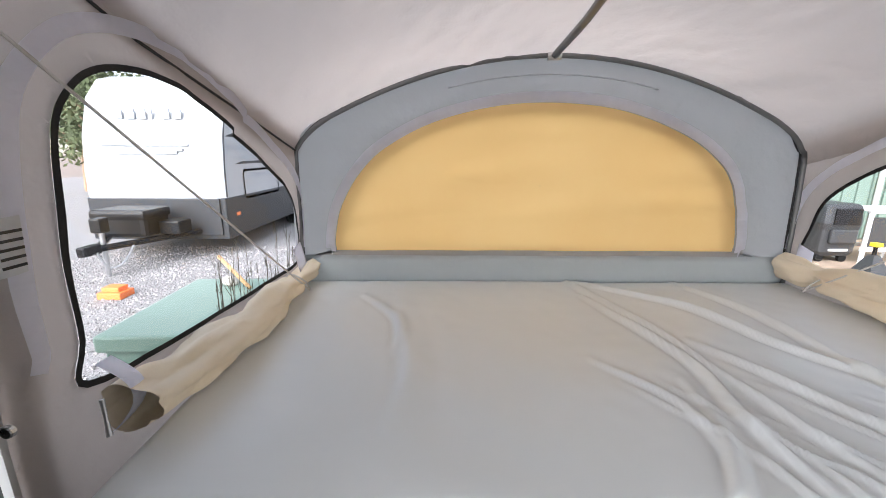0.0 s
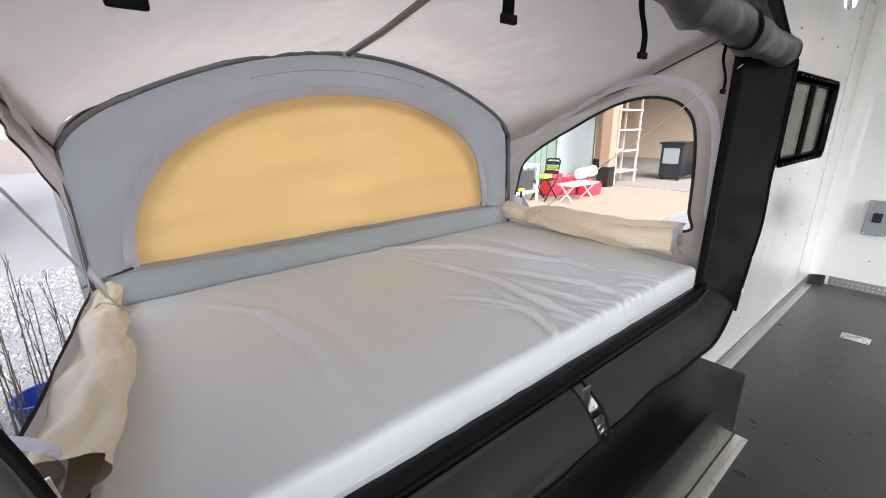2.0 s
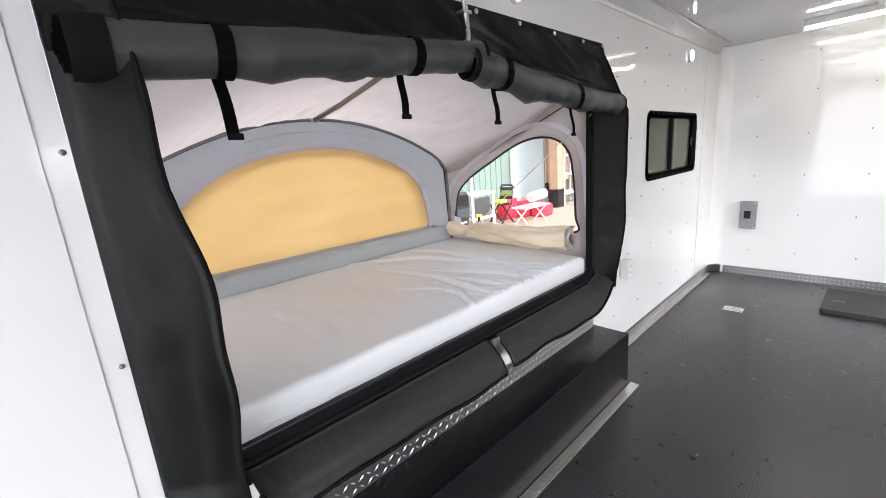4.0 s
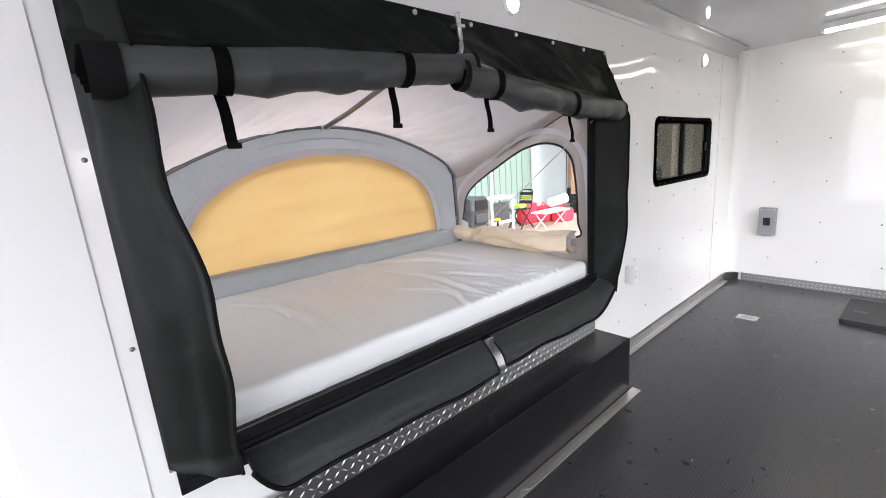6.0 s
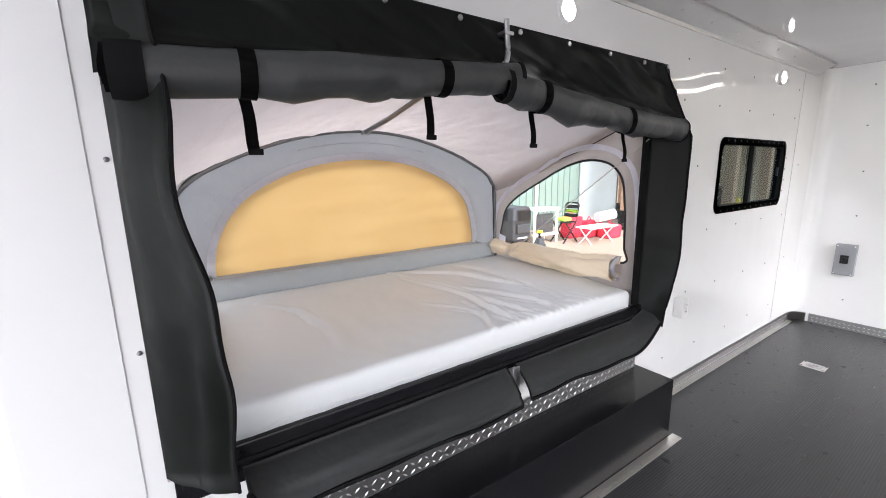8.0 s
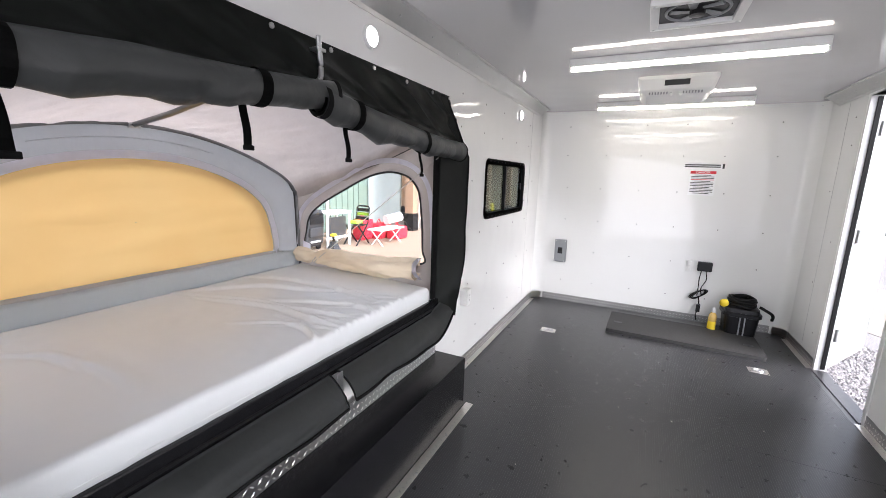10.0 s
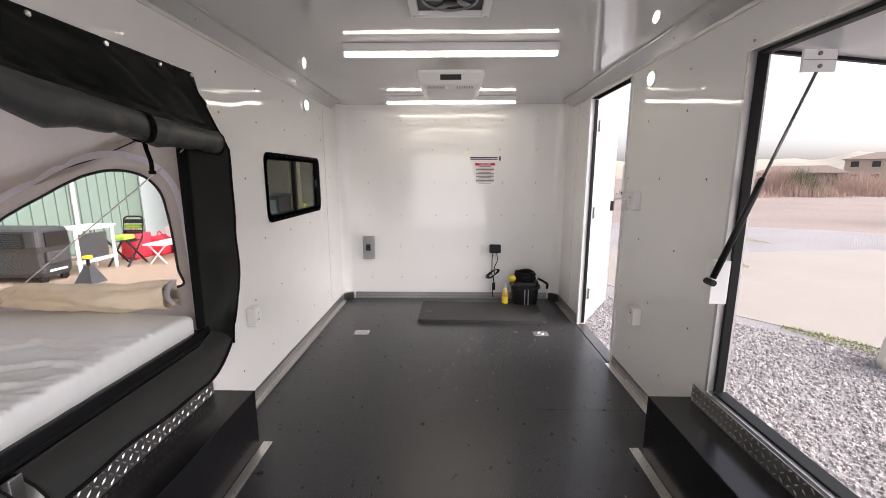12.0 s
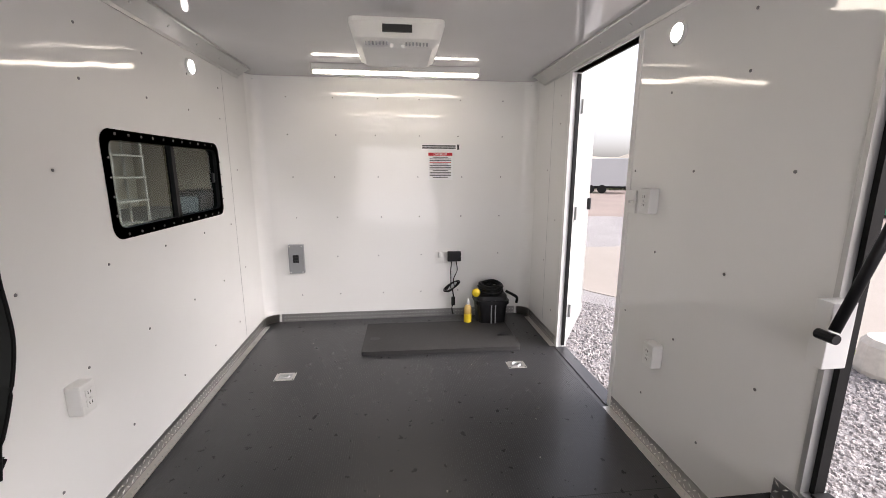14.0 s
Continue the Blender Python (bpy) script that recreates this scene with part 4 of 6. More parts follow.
def end_wall(s, dy, lab):
    hole = [Vector((p.x + dy * (1 if p.x < 1.8 else 0.4), p.y)) for p in yz_loop]
    out = [Vector((BY - 0.004, 0.66)), Vector((BY - 0.004, 1.315)), Vector((1.9, 1.40)), Vector((1.55, 1.515)), Vector((1.20, 1.675)), Vector((1.20, 0.66))]
    c = Vector((1.68, 1.06))
    oloop = [ray_out(c, (p - c).normalized(), out) for p in hole]

    def at(p, off=0.0):
        return (side_x(s, p.x) + -s * off + 0.008 * wob(p.x, p.y, s * 3, 5) + 0.006 * wob(p.x * 3, p.y, s, 7), p.x, p.y)

    part("end_panel", ring(hole, oloop, 8, at, 0.002), CANVAS, bunk, lab, smooth=True)
    part("zipper", ring(grown(hole, 0.003), grown(hole, -0.009), 1, lambda p: at(p, 0.004), 0.004), ZIP, bunk, "black zipper edge")
    g0, g1 = grown(hole, 0.052), grown(hole, 0.082)
    keep = [i for i in range(84) if hole[i].y > 0.90 and oloop[i].y > 0.7]
    bm = bmesh.new()
    start = next(i for i in range(84) if i in keep and (i - 1) % 84 not in keep)
    seq = []
    i = start
    while i % 84 in keep and len(seq) < 84:
        seq.append(i % 84)
        i += 1
    ra = [bm.verts.new(at(Vector((max(1.205, min(2.19, g0[i].x)), g0[i].y)), 0.010)) for i in seq]
    rb = [bm.verts.new(at(Vector((max(1.202, min(2.20, g1[i].x)), g1[i].y)), 0.010)) for i in seq]
    for i in range(len(seq) - 1):
        bm.faces.new((ra[i], ra[i + 1], rb[i + 1], rb[i]))
    bmesh.ops.solidify(bm, geom=bm.faces[:], thickness=0.002)
    part("hook_tape", bm, BAND, bunk, "pale hook-and-loop tape")
    pane = part("clear_window", filled(hole, 10, lambda p: at(p, -0.004)), VINYL, bunk, "clear vinyl window sheet", smooth=True)
    pane.visible_shadow = False
    part("top_seam", tube([at(Vector((yy, zz)), 0.004) for yy, zz in ((BY - 0.03, 1.255), (1.9, 1.345), (1.55, 1.455), (1.21, 1.605))], 0.0032, 6), ZIP, bunk, "dark seam piping")
    # rolled storm flap along the window's lower edge
    fl = thing("rolled_flap", (side_x(s, 1.6), 1.7, 0.8), "tan storm flap rolled down along the tent window", "rolled flap", "rolled window flaps")

    def roll(u, v):
        yy = 2.18 - (0.90 - dy) * u
        a = 2 * math.pi * v
        ca, sa = math.cos(a), math.sin(a)
        grow = min(1.0, 0.25 + u * 1.6)
        pinch = 1 - 0.35 * math.exp(-((u - 0.16) / 0.05) ** 2)
        r = 1 + 0.22 * wob(ca * 1.2 + s, sa * 1.2, yy * 6, 1.3) + 0.12 * wob(ca * 2, sa * 3 + s, yy * 14, 1.2)
        fold = 0.10 * math.sin(3 * a + 9 * u + s) + 0.07 * math.sin(5 * a - 15 * u)
        tri = abs((u * 1.5 + v * 1.0 + 0.12 * math.sin(u * 7 + s)) % 1.0 - 0.5) * 2          # crisp diagonal folds
        tr2 = max(0.0, 1 - abs(u - 0.42 - 0.16 * math.sin(a)) / 0.13)
        fold += grow * (0.30 * (tri - 0.5) - 0.26 * tr2)
        hx = (0.022 + 0.036 * grow) * pinch
        hz = (0.028 + 0.014 * grow) * pinch
        hz *= 1.5 if s > 0 else 1.0
        zc = (0.834 if s > 0 else 0.812) + 0.012 * max(0, 0.2 - u) * 5 + 0.006 * wob(yy, s, 2, 5)
        return (side_x(s, yy) - s * (0.004 + hx * (1 + (r + fold) * ca)), yy, max(0.758, zc + hz * (r + fold) * sa))

    part("roll", sheet(roll, 130, 56), TAN, fl, smooth=True)
    ye = 2.18 - 0.90 + dy
    part("end_tape", sheet(lambda u, v: (side_x(s, ye) - s * (0.02 + 0.045 * math.sin(u * 3.1)), ye - 0.012 + 0.034 * v + 0.012 * math.sin(u * 4), 0.90 - 0.135 * u), 10, 2, 0.002), BAND, fl, "pale tape edge", smooth=True)
    y0 = 2.17
    part("corner_tab", sheet(lambda u, v: (side_x(s, y0 - 0.02 - 0.06 * v) - s * (0.012 + 0.03 * u), y0 - 0.02 - 0.06 * v - 0.03 * u, 0.93 - 0.07 * u - 0.02 * v), 8, 4, 0.002), BAND, fl, "pale tape tab", smooth=True)
    # stretched elastic cord
    a, b = (1.17, 1.49), (2.03, 0.785)
    co = thing("elastic_cord", (side_x(s, 1.6) - s * 0.06, 1.6, 1.2), "thin pale elastic cord stretched across the tent window", "cord", "elastic cords")
    pa, pb = Vector((side_x(s, a[0]) - s * 0.03, a[0], a[1])), Vector((side_x(s, b[0]) - s * 0.085, b[0], b[1]))
    part("cord", tube([pa, pa.lerp(pb, 0.5), pb], 0.0028, 6), CORD, co)
    part("cord_loop", tube(smooth_loop([pb, pb + Vector((0, -0.03, 0.04)), pb + Vector((s * 0.05, -0.04, 0.07)), pb + Vector((s * 0.07, -0.03, 0.03))], 10, False), 0.0028, 6), CORD, co)


end_wall(1, 0.0, "beige canvas end wall")
end_wall(-1, 0.055, "beige canvas end wall with a care label")
part("vertical_seam", tube([(side_x(-1, 1.95) + 0.006, 1.93, 1.36), (side_x(-1, 1.95) + 0.006, 1.945, 1.42), (side_x(-1, 1.97) + 0.006, 1.965, 1.47)], 0.002, 6), ZIP, bunk)
part("care_label", sheet(lambda u, v: (0.266 + 0.006 * v + 0.003 * math.sin(4 * u), 1.212 + 0.045 * u, 1.085 + 0.08 * v), 6, 4, 0.0008), PAPER, bunk, "white care label")
for i in range(5):
    part("print_line", box(0.2715 + i * 0.0009, 0.2725 + i * 0.0009, 1.218, 1.250, 1.096 + i * 0.012, 1.100 + i * 0.012), INK, bunk)
part("zipper_pull", tube([(0.30, 1.285, 0.86), (0.305, 1.28, 0.83), (0.31, 1.275, 0.80)], [0.004, 0.003, 0.005], 8), STEEL, bunk, "metal zipper pull")

# bed tray below the mattress
tray = thing("bunk_tray", (1.27, 1.7, 0.58), "black steel fold-out bed tray under the mattress", "bed tray")
part("tray_floor", box(0.275, 2.285, WY + 0.0, BY + 0.03, 0.602, 0.635, 0.004), BLACKBOX, tray)
part("front_lip", box(0.25, 2.30, WY - 0.03, WY - 0.001, 0.575, 0.655, 0.006), BLACKBOX, tray)
part("lip_channel", box(0.27, 2.28, WY - 0.036, WY - 0.029, 0.60, 0.612, 0.002), RUBBER, tray)
part("wall_flange", box(0.235, 0.40, WY - 0.012, WY - 0.001, 0.53, 0.60, 0.003), BLACKBOX, tray)
part("outer_skin", box(0.25, 2.30, BY + 0.035, BY + 0.06, 0.55, 0.74, 0.004), RVWHITE, tray)

# mattress with its creases
RIDGES = [((1.32, 2.19), (1.44, 1.81), (1.50, 1.48), (1.56, 1.20), 0.013, 0.022), ((1.34, 2.02), (1.45, 1.62), (1.43, 1.38), (1.44, 1.20), 0.013, 0.020),
          ((1.39, 1.52), (1.37, 1.36), (1.32, 1.25), (1.28, 1.19), 0.006, 0.018), ((1.22, 1.60), (1.33, 1.44), (1.34, 1.31), (1.29, 1.20), 0.006, 0.018),
          ((1.36, 2.17), (1.62, 1.96), (1.74, 1.69), (1.89, 1.49), 0.011, 0.024), ((1.73, 2.16), (1.82, 1.88), (1.84, 1.52), (1.79, 1.24), 0.010, 0.022),
          ((0.58, 2.03), (0.70, 1.87), (0.73, 1.74), (0.73, 1.65), 0.007, 0.022), ((0.70, 2.02), (0.76, 1.69), (0.77, 1.51), (0.75, 1.38), 0.006, 0.040),
          ((1.52, 1.70), (1.62, 1.50), (1.68, 1.32), (1.66, 1.20), 0.010, 0.020)]
RIDGES = [(*[Vector(q) for q in r[:4]], r[4], r[5]) for r in RIDGES]
for k in range(9):                                    # short puckers pulled in along the front hem
    xe = 1.40 + 0.068 * k + 0.012 * math.sin(k * 2.1)
    ln = 0.20 + 0.08 * math.sin(k * 1.7 + 0.6)
    RIDGES.append((Vector((xe - 0.15, WY + ln + 0.06)), Vector((xe - 0.06, WY + ln * 0.7)), Vector((xe - 0.01, WY + ln * 0.35)), Vector((xe + 0.012, WY - 0.005)), 0.0048, 0.013))


def bed_heights(xs, ys):
    """Heights of the loose cover over the grid of xs and ys."""
    gx, gy = np.meshgrid(xs, ys, indexing="ij")
    z = 0.748 + 0.022 * (gy - WY) / (BY - WY)
    z += np.array([[0.007 * wob(x, y, 0, 2.5) + 0.003 * wob(x, y, 4, 7) + 0.0012 * wob(x, y, 6, 19) for y in ys] for x in xs])
    for a, b, c, d, h, w in RIDGES:
        pts = smooth_loop([a, b, c, d], 16, False)
        best, where, side = np.full(gx.shape, 9.0), np.zeros(gx.shape), np.ones(gx.shape)
        for i in range(15):
            p0, ab = pts[i], pts[i + 1] - pts[i]
            t = np.clip(((gx - p0.x) * ab.x + (gy - p0.y) * ab.y) / ab.length_squared, 0, 1)
            ex, ey = gx - p0.x - ab.x * t, gy - p0.y - ab.y * t
            dd = np.hypot(ex, ey)
            near = dd < best
            best = np.where(near, dd, best)
            where = np.where(near, (i + t) / 15, where)
            side = np.where(near, np.where(ab.x * ey - ab.y * ex > 0, 1.4, 0.6), side)
        w2 = 0.72 * w * side
        fade = np.sin(math.pi * (0.08 + 0.86 * where)) if h > 0.005 else np.sin(math.pi * (0.05 + 0.6 * where))
        z += 1.75 * h * fade * (np.exp(-(best / w2) ** 2) - 0.3 * np.exp(-((best - 1.7 * w2) / w2) ** 2))
    return z


mat_t = thing("mattress", (1.24, 1.7, 0.635), "grey vinyl-covered foam mattress with loose creased cover", "mattress")
mb = bmesh.new()
NX, NY = 300, 150
X0, X1, Y0, Y1 = 0.315, 2.195, WY - 0.012, BY - 0.015
def edge(t, r):                                       # rounded border
    d = min(t, r)
    return math.sqrt(max(0.0, 1 - (1 - d / r) ** 2)) if d < r else 1.0


ease = lambda q: 0.65 * q + 0.35 * (0.5 - 0.5 * math.cos(math.pi * q))
bed_x = [X0 + (X1 - X0) * ease(i / NX) for i in range(NX + 1)]
bed_y = [Y0 + (Y1 - Y0) * ease(j / NY) for j in range(NY + 1)]
bed_z = bed_heights(bed_x, bed_y)
gv = []
for i, x in enumerate(bed_x):
    row = []
    for j, yy in enumerate(bed_y):
        k = edge(min(x - X0, X1 - x, yy - Y0, Y1 - yy), 0.024)
        row.append(mb.verts.new((x, yy, float(bed_z[i, j]) - 0.024 * (1 - k))))
    gv.append(row)
for i in range(NX):
    for j in range(NY):
        mb.faces.new((gv[i][j], gv[i + 1][j], gv[i + 1][j + 1], gv[i][j + 1]))
rim = [gv[i][0] for i in range(NX + 1)] + [gv[NX][j] for j in range(1, NY + 1)] + [gv[i][NY] for i in range(NX - 1, -1, -1)] + [gv[0][j] for j in range(NY - 1, 0, -1)]
low = [mb.verts.new((v.co.x, v.co.y + 0.003 * wob(v.co.x, v.co.y, 0, 20), 0.637)) for v in rim]
for i in range(len(rim)):
    j = (i + 1) % len(rim)
    mb.faces.new((rim[i], rim[j], low[j], low[i]))
mb.faces.new(low)
cov = part("cover", mb, MATT, mat_t, smooth=True)
part("seam", tube([(X0 + 0.04 + (X1 - X0 - 0.08) * i / 60, Y0 + 0.0008, 0.672) for i in range(61)], 0.0018, 5), MATT, cov, "stitched front seam", smooth=True)

# ---------------------------------------------------------------- charcoal weather curtain round the opening
cur = thing("weather_curtain", (1.27, WY - 0.05, 1.2), "dark charcoal vinyl weather curtain rolled up above the bunk", "curtain")
TX0, TX1 = 0.222, 2.40


def valance(u, v):
    x = TX0 + (TX1 - TX0) * u
    z_top = 1.845
    z_bot = (1.545 + 0.09 * (x - 0.245) if x < 1.25 else 1.625 - 0.088 * (x - 1.215)) + 0.006 * math.sin(u * 19)
    z = z_top + (z_bot - z_top) * v
    y = WY - 0.008 - 0.10 * v ** 1.4 + 0.018 * wob(x, z, 3, 5) * v + 0.022 * wob(x * 1.5 + z * 2, z, 6, 6) * math.sin(math.pi * v)
    fold = abs((x * 2.3 + z * 5.0 + 0.4 * wob(x, z, 2, 3)) % 1.0 - 0.5) * 2
    y -= 0.030 * max(0.0, fold - 0.55) * math.sin(math.pi * min(1.0, v * 1.1)) * (1.6 if x > 1.5 or x < 0.6 else 0.8)
    y -= 0.012 * math.exp(-((v - 0.78) / 0.05) ** 2)
    return (x, y, z)


part("valance", sheet(valance, 150, 40, 0.003), FLAP, cur, "hanging upper valance", smooth=True)


def wing(s):
    """A stiff vertical fabric wing that flares into the room from the opening's edge."""
    def f(u, v):
        z = 1.84 - 1.22 * v
        if s > 0:
            xi, yi = 2.275, WY - 0.012
            xo = 2.40 - 0.012 * v - 0.11 * max(0, (v - 0.72) / 0.28) ** 2 - 0.07 * max(0, (0.25 - v) / 0.25)
            yo = 1.055 + 0.13 * max(0, (0.28 - v) / 0.28)
        else:
            xi, yi = 0.222, WY - 0.012
            xo = 0.300 + 0.085 * v + 0.011 * math.sin(v * 11) + 0.006 * math.sin(v * 23 + 1)
            yo = 1.10 - 0.155 * math.exp(-((v - 0.50) / 0.24) ** 2)
        bow = math.sin(math.pi * u)
        x = xi + (xo - xi) * u + s * 0.012 * bow + ((0.016 * math.sin(u * 9 + v * 4) + 0.010 * wob(u * 3, v * 7, 4, 1.5)) * u * math.sin(math.pi * u) if s < 0 else 0.004 * wob(z * 4, u * 2, 9, 2))
        y = yi + (yo - yi) * u - 0.008 * bow + 0.008 * wob(z * 3, u, s, 2) * u
        return (x, y, z - 0.05 * u * (v > 0.98))
    return f


for s in (1, -1):
    w = part("wing", sheet(wing(s), 14, 50, 0.003), FLAP, cur, "vertical curtain wing", smooth=True)
    f = wing(s)
    part("binding", tube([f(1.0, i / 50) for i in range(51)], 0.005, 6), WEB, w, "black bound edge")
part("hook_strip", box(2.225, 2.272, WY - 0.016, WY - 0.004, 0.66, 1.72, 0.002), WEB, cur, "black hook-and-loop strip")


GATHERS = (((0.36, 0.07, 0.05, 0.20), (0.50, 0.10, -0.08, 0.38), (0.62, 0.07, 0.07, -0.22), (0.84, 0.06, -0.04, 0.10)),
           ((0.10, 0.06, 0.03, 0.18), (0.34, 0.09, 0.06, 0.36), (0.47, 0.06, -0.06, -0.26), (0.70, 0.08, 0.05, 0.22), (0.86, 0.06, -0.03, -0.15)))


def rolled(x0, x1, z0, z1, sag, r0, r1, seed):
    def f(u, v):
        x = x0 + (x1 - x0) * u
        a = 2 * math.pi * v
        r = (r0 + (r1 - r0) * u) * (1.08 + 0.06 * wob(x * 3, math.cos(a) + seed, math.sin(a), 1.6))
        z = z0 + (z1 - z0) * u - sag * math.sin(math.pi * u)
        dent = 1 - 0.10 * abs(math.sin(u * 5 + seed)) * (0.6 + 0.4 * math.sin(a))
        for u0, w, lean, amp in GATHERS[0 if seed < 2 else 1]:
            r *= 1 + amp * max(0.0, 1 - abs(u - u0 - lean * math.sin(a + 0.6)) / w) * (0.7 - 0.6 * math.sin(a))
        return (x, 1.085 + r * 0.85 * math.cos(a) + 0.006 * wob(x, seed, 0, 3), z + r * dent * math.sin(a))
    return f


rl = rolled(0.245, 1.285, 1.550, 1.645, 0.004, 0.050, 0.044, 1.0)
rr = rolled(1.215, 2.345, 1.622, 1.528, 0.018, 0.050, 0.048, 4.0)
for f, nm in ((rl, "rolled curtain half"), (rr, "thinner rolled curtain half")):
    r_ = part("curtain_roll", sheet(f, 170, 32), ROLLM, cur, nm, smooth=True)
    for u0, u1 in ((0.0, 0.055 if f is rl else 0.02), (0.985, 1.0)):
        def band(u, v, u0=u0, u1=u1, f=f):
            k = u0 + (u1 - u0) * u
            c = sum((Vector(f(k, i / 8)) for i in range(8)), Vector()) / 8
            return c + (Vector(f(k, v)) - c) * (1.07 - (0.06 * (1 - u) ** 3 if f is rl else 0.0))
        part("end_band", sheet(band, 8, 48), WEB, r_, "black bound end", smooth=True)
    for uu, dx in ((0.0, -1), (1.0, 1)):
        c = sum((Vector(f(uu, i / 24)) for i in range(24)), Vector()) / 24

        def coil(q, w):
            k = q * 3.2
            return c + (Vector(f(uu, k % 1.0)) - c) * (0.98 - 0.26 * k) + Vector((dx * (0.010 * w + 0.010 * q * w - 0.004), 0, 0))
        part("coiled_edge", sheet(coil, 90, 1, 0.004), WEB, r_, "black bound edge coiled up", smooth=True)


def strap(f, u, tail_x, tail_z, tail_y=1.13, w=0.017, lean=0.006):
    st_ = thing("strap", Vector(f(u, 0.5)), "black nylon webbing strap tied round the rolled curtain", "strap", "curtain straps")
    loop = [Vector(f(u, i / 24)) for i in range(24)]
    c = sum(loop, Vector()) / 24
    bm = bmesh.new()
    a = [bm.verts.new(c + (p - c) * 1.07 + Vector((-w, 0, 0))) for p in loop]
    b = [bm.verts.new(c + (p - c) * 1.07 + Vector((w, 0, 0))) for p in loop]
    for i in range(24):
        bm.faces.new((a[i], a[(i + 1) % 24], b[(i + 1) % 24], b[i]))
    bmesh.ops.solidify(bm, geom=bm.faces[:], thickness=0.003)
    part("loop", bm, WEB, st_)
    p1 = Vector((tail_x, tail_y, tail_z))
    p0 = Vector((tail_x - lean, tail_y + 0.01, c.z - 0.025))

    def tl(uu, vv):
        p = p0.lerp(p1, uu)
        return (p.x + (vv - 0.5) * 0.026 + 0.004 * math.sin(uu * 5), p.y + 0.006 * math.sin(uu * 6), p.z)
    part("tail", sheet(tl, 10, 1, 0.003), WEB, st_)
    part("tail_end", box(p1.x - 0.016, p1.x + 0.016, p1.y - 0.005, p1.y + 0.004, p1.z - 0.008, p1.z + 0.006, 0.003), WEB, st_)


strap(rl, 0.225, 0.487, 1.405, 1.10, lean=0.016)
strap(rl, 0.715, 0.962, 1.452, 1.10)
strap(rr, 0.155, 1.382, 1.437, 1.10)
strap(rr, 0.597, 1.990, 1.390, 1.137)
# snaps and screws along the curtain's border
for i, (x, z) in enumerate([(0.35 + 0.26 * k, 1.825) for k in range(8)] + [(2.375, 1.83)]):
    part("snap", disc((x, WY - 0.012 - 0.004, z), (0, -1, 0), 0.009, 0.006, 12), STEEL, cur)
for z in (1.53, 1.19, 0.88, 0.64):
    part("snap", disc((0.262, WY - 0.014, z), (0, -1, 0), 0.009, 0.008, 12), STEEL, cur)
hk = thing("curtain_hook", (1.28, WY - 0.06, 1.75), "bent zinc-plated steel hook holding the curtain", "hook")
part("hook", tube(smooth_loop([(1.305, WY - 0.04, 1.845), (1.305, WY - 0.042, 1.80), (1.305, WY - 0.046, 1.765), (1.297, WY - 0.055, 1.728), (1.275, WY - 0.072, 1.700), (1.25, WY - 0.09, 1.688)], 24, False), 0.0095, 10), STEEL, hk, smooth=True)
part("clip", box(1.285, 1.326, WY - 0.054, WY - 0.008, 1.795, 1.806, 0.002), STEEL, hk)


def skirt(x0, x1, seed):
    """The lower curtain, hanging slack from the tray's lip into the room."""
    def f(u, v):
        x = x0 + (x1 - x0) * u
        low = 0.488 - 0.02 * u + 0.012 * wob(x, seed, 0, 4)
        if seed == 1:
            low += 0.10 * max(0, 1 - u / 0.10) ** 2
        else:
            low += 0.14 * max(0, (u - 0.72) / 0.28) ** 2
        top = 0.592 + (0.05 * max(0, (u - 0.85) / 0.15) if seed == 5 else 0.0)
        z = top + (low - top) * v ** 1.15
        y = WY - 0.037 - 0.098 * v - 0.016 * math.sin(math.pi * v) + 0.012 * wob(x, v * 2, seed, 4) * v
        return (x, y, z)
    return f


for a, b, sd in ((0.385, 1.325, 1), (1.372, 2.315, 5)):
    f = skirt(a, b, sd)
    s_ = part("skirt", sheet(f, 60, 12, 0.003), ROLLM, cur, "loose lower curtain flap", smooth=True)
    part("binding", tube([f(i / 60, 1.0) for i in range(61)], 0.007, 6), WEB, s_)
    part("binding", tube([f(0.0 if sd == 5 else 1.0, i / 12) for i in range(13)], 0.004, 6), WEB, s_)
lt = thing("bunk_latch", (1.35, WY - 0.05, 0.5), "bright steel over-centre latch between the lower curtain flaps", "latch")
part("strap_plate", box(1.332, 1.368, WY - 0.072, WY - 0.066, 0.42, 0.60, 0.003), STEEL, lt)
part("catch", box(1.335, 1.372, WY - 0.085, WY - 0.05, 0.405, 0.44, 0.005), STEEL, lt)

# ---------------------------------------------------------------- outside: ground
gb = bmesh.new()
bmesh.ops.create_grid(gb, x_segments=40, y_segments=40, size=600)
for v in gb.verts:
    v.co.z = G
ground = solid("ground", gb, DIRT, "reddish bare dirt yard", "ground", kind="structure")
def patch(name, pts, z, material, label, thick=0.03, kind="structure", cat="ground"):
    bm = bmesh.new()
    lo = [bm.verts.new((x, y, z - thick)) for x, y in pts]
    hi = [bm.verts.new((x, y, z)) for x, y in pts]
    bm.faces.new(hi)
    for i in range(len(pts)):
        j = (i + 1) % len(pts)
        bm.faces.new((lo[i], lo[j], hi[j], hi[i]))
    return solid(name, bm, material, label, cat, kind=kind)


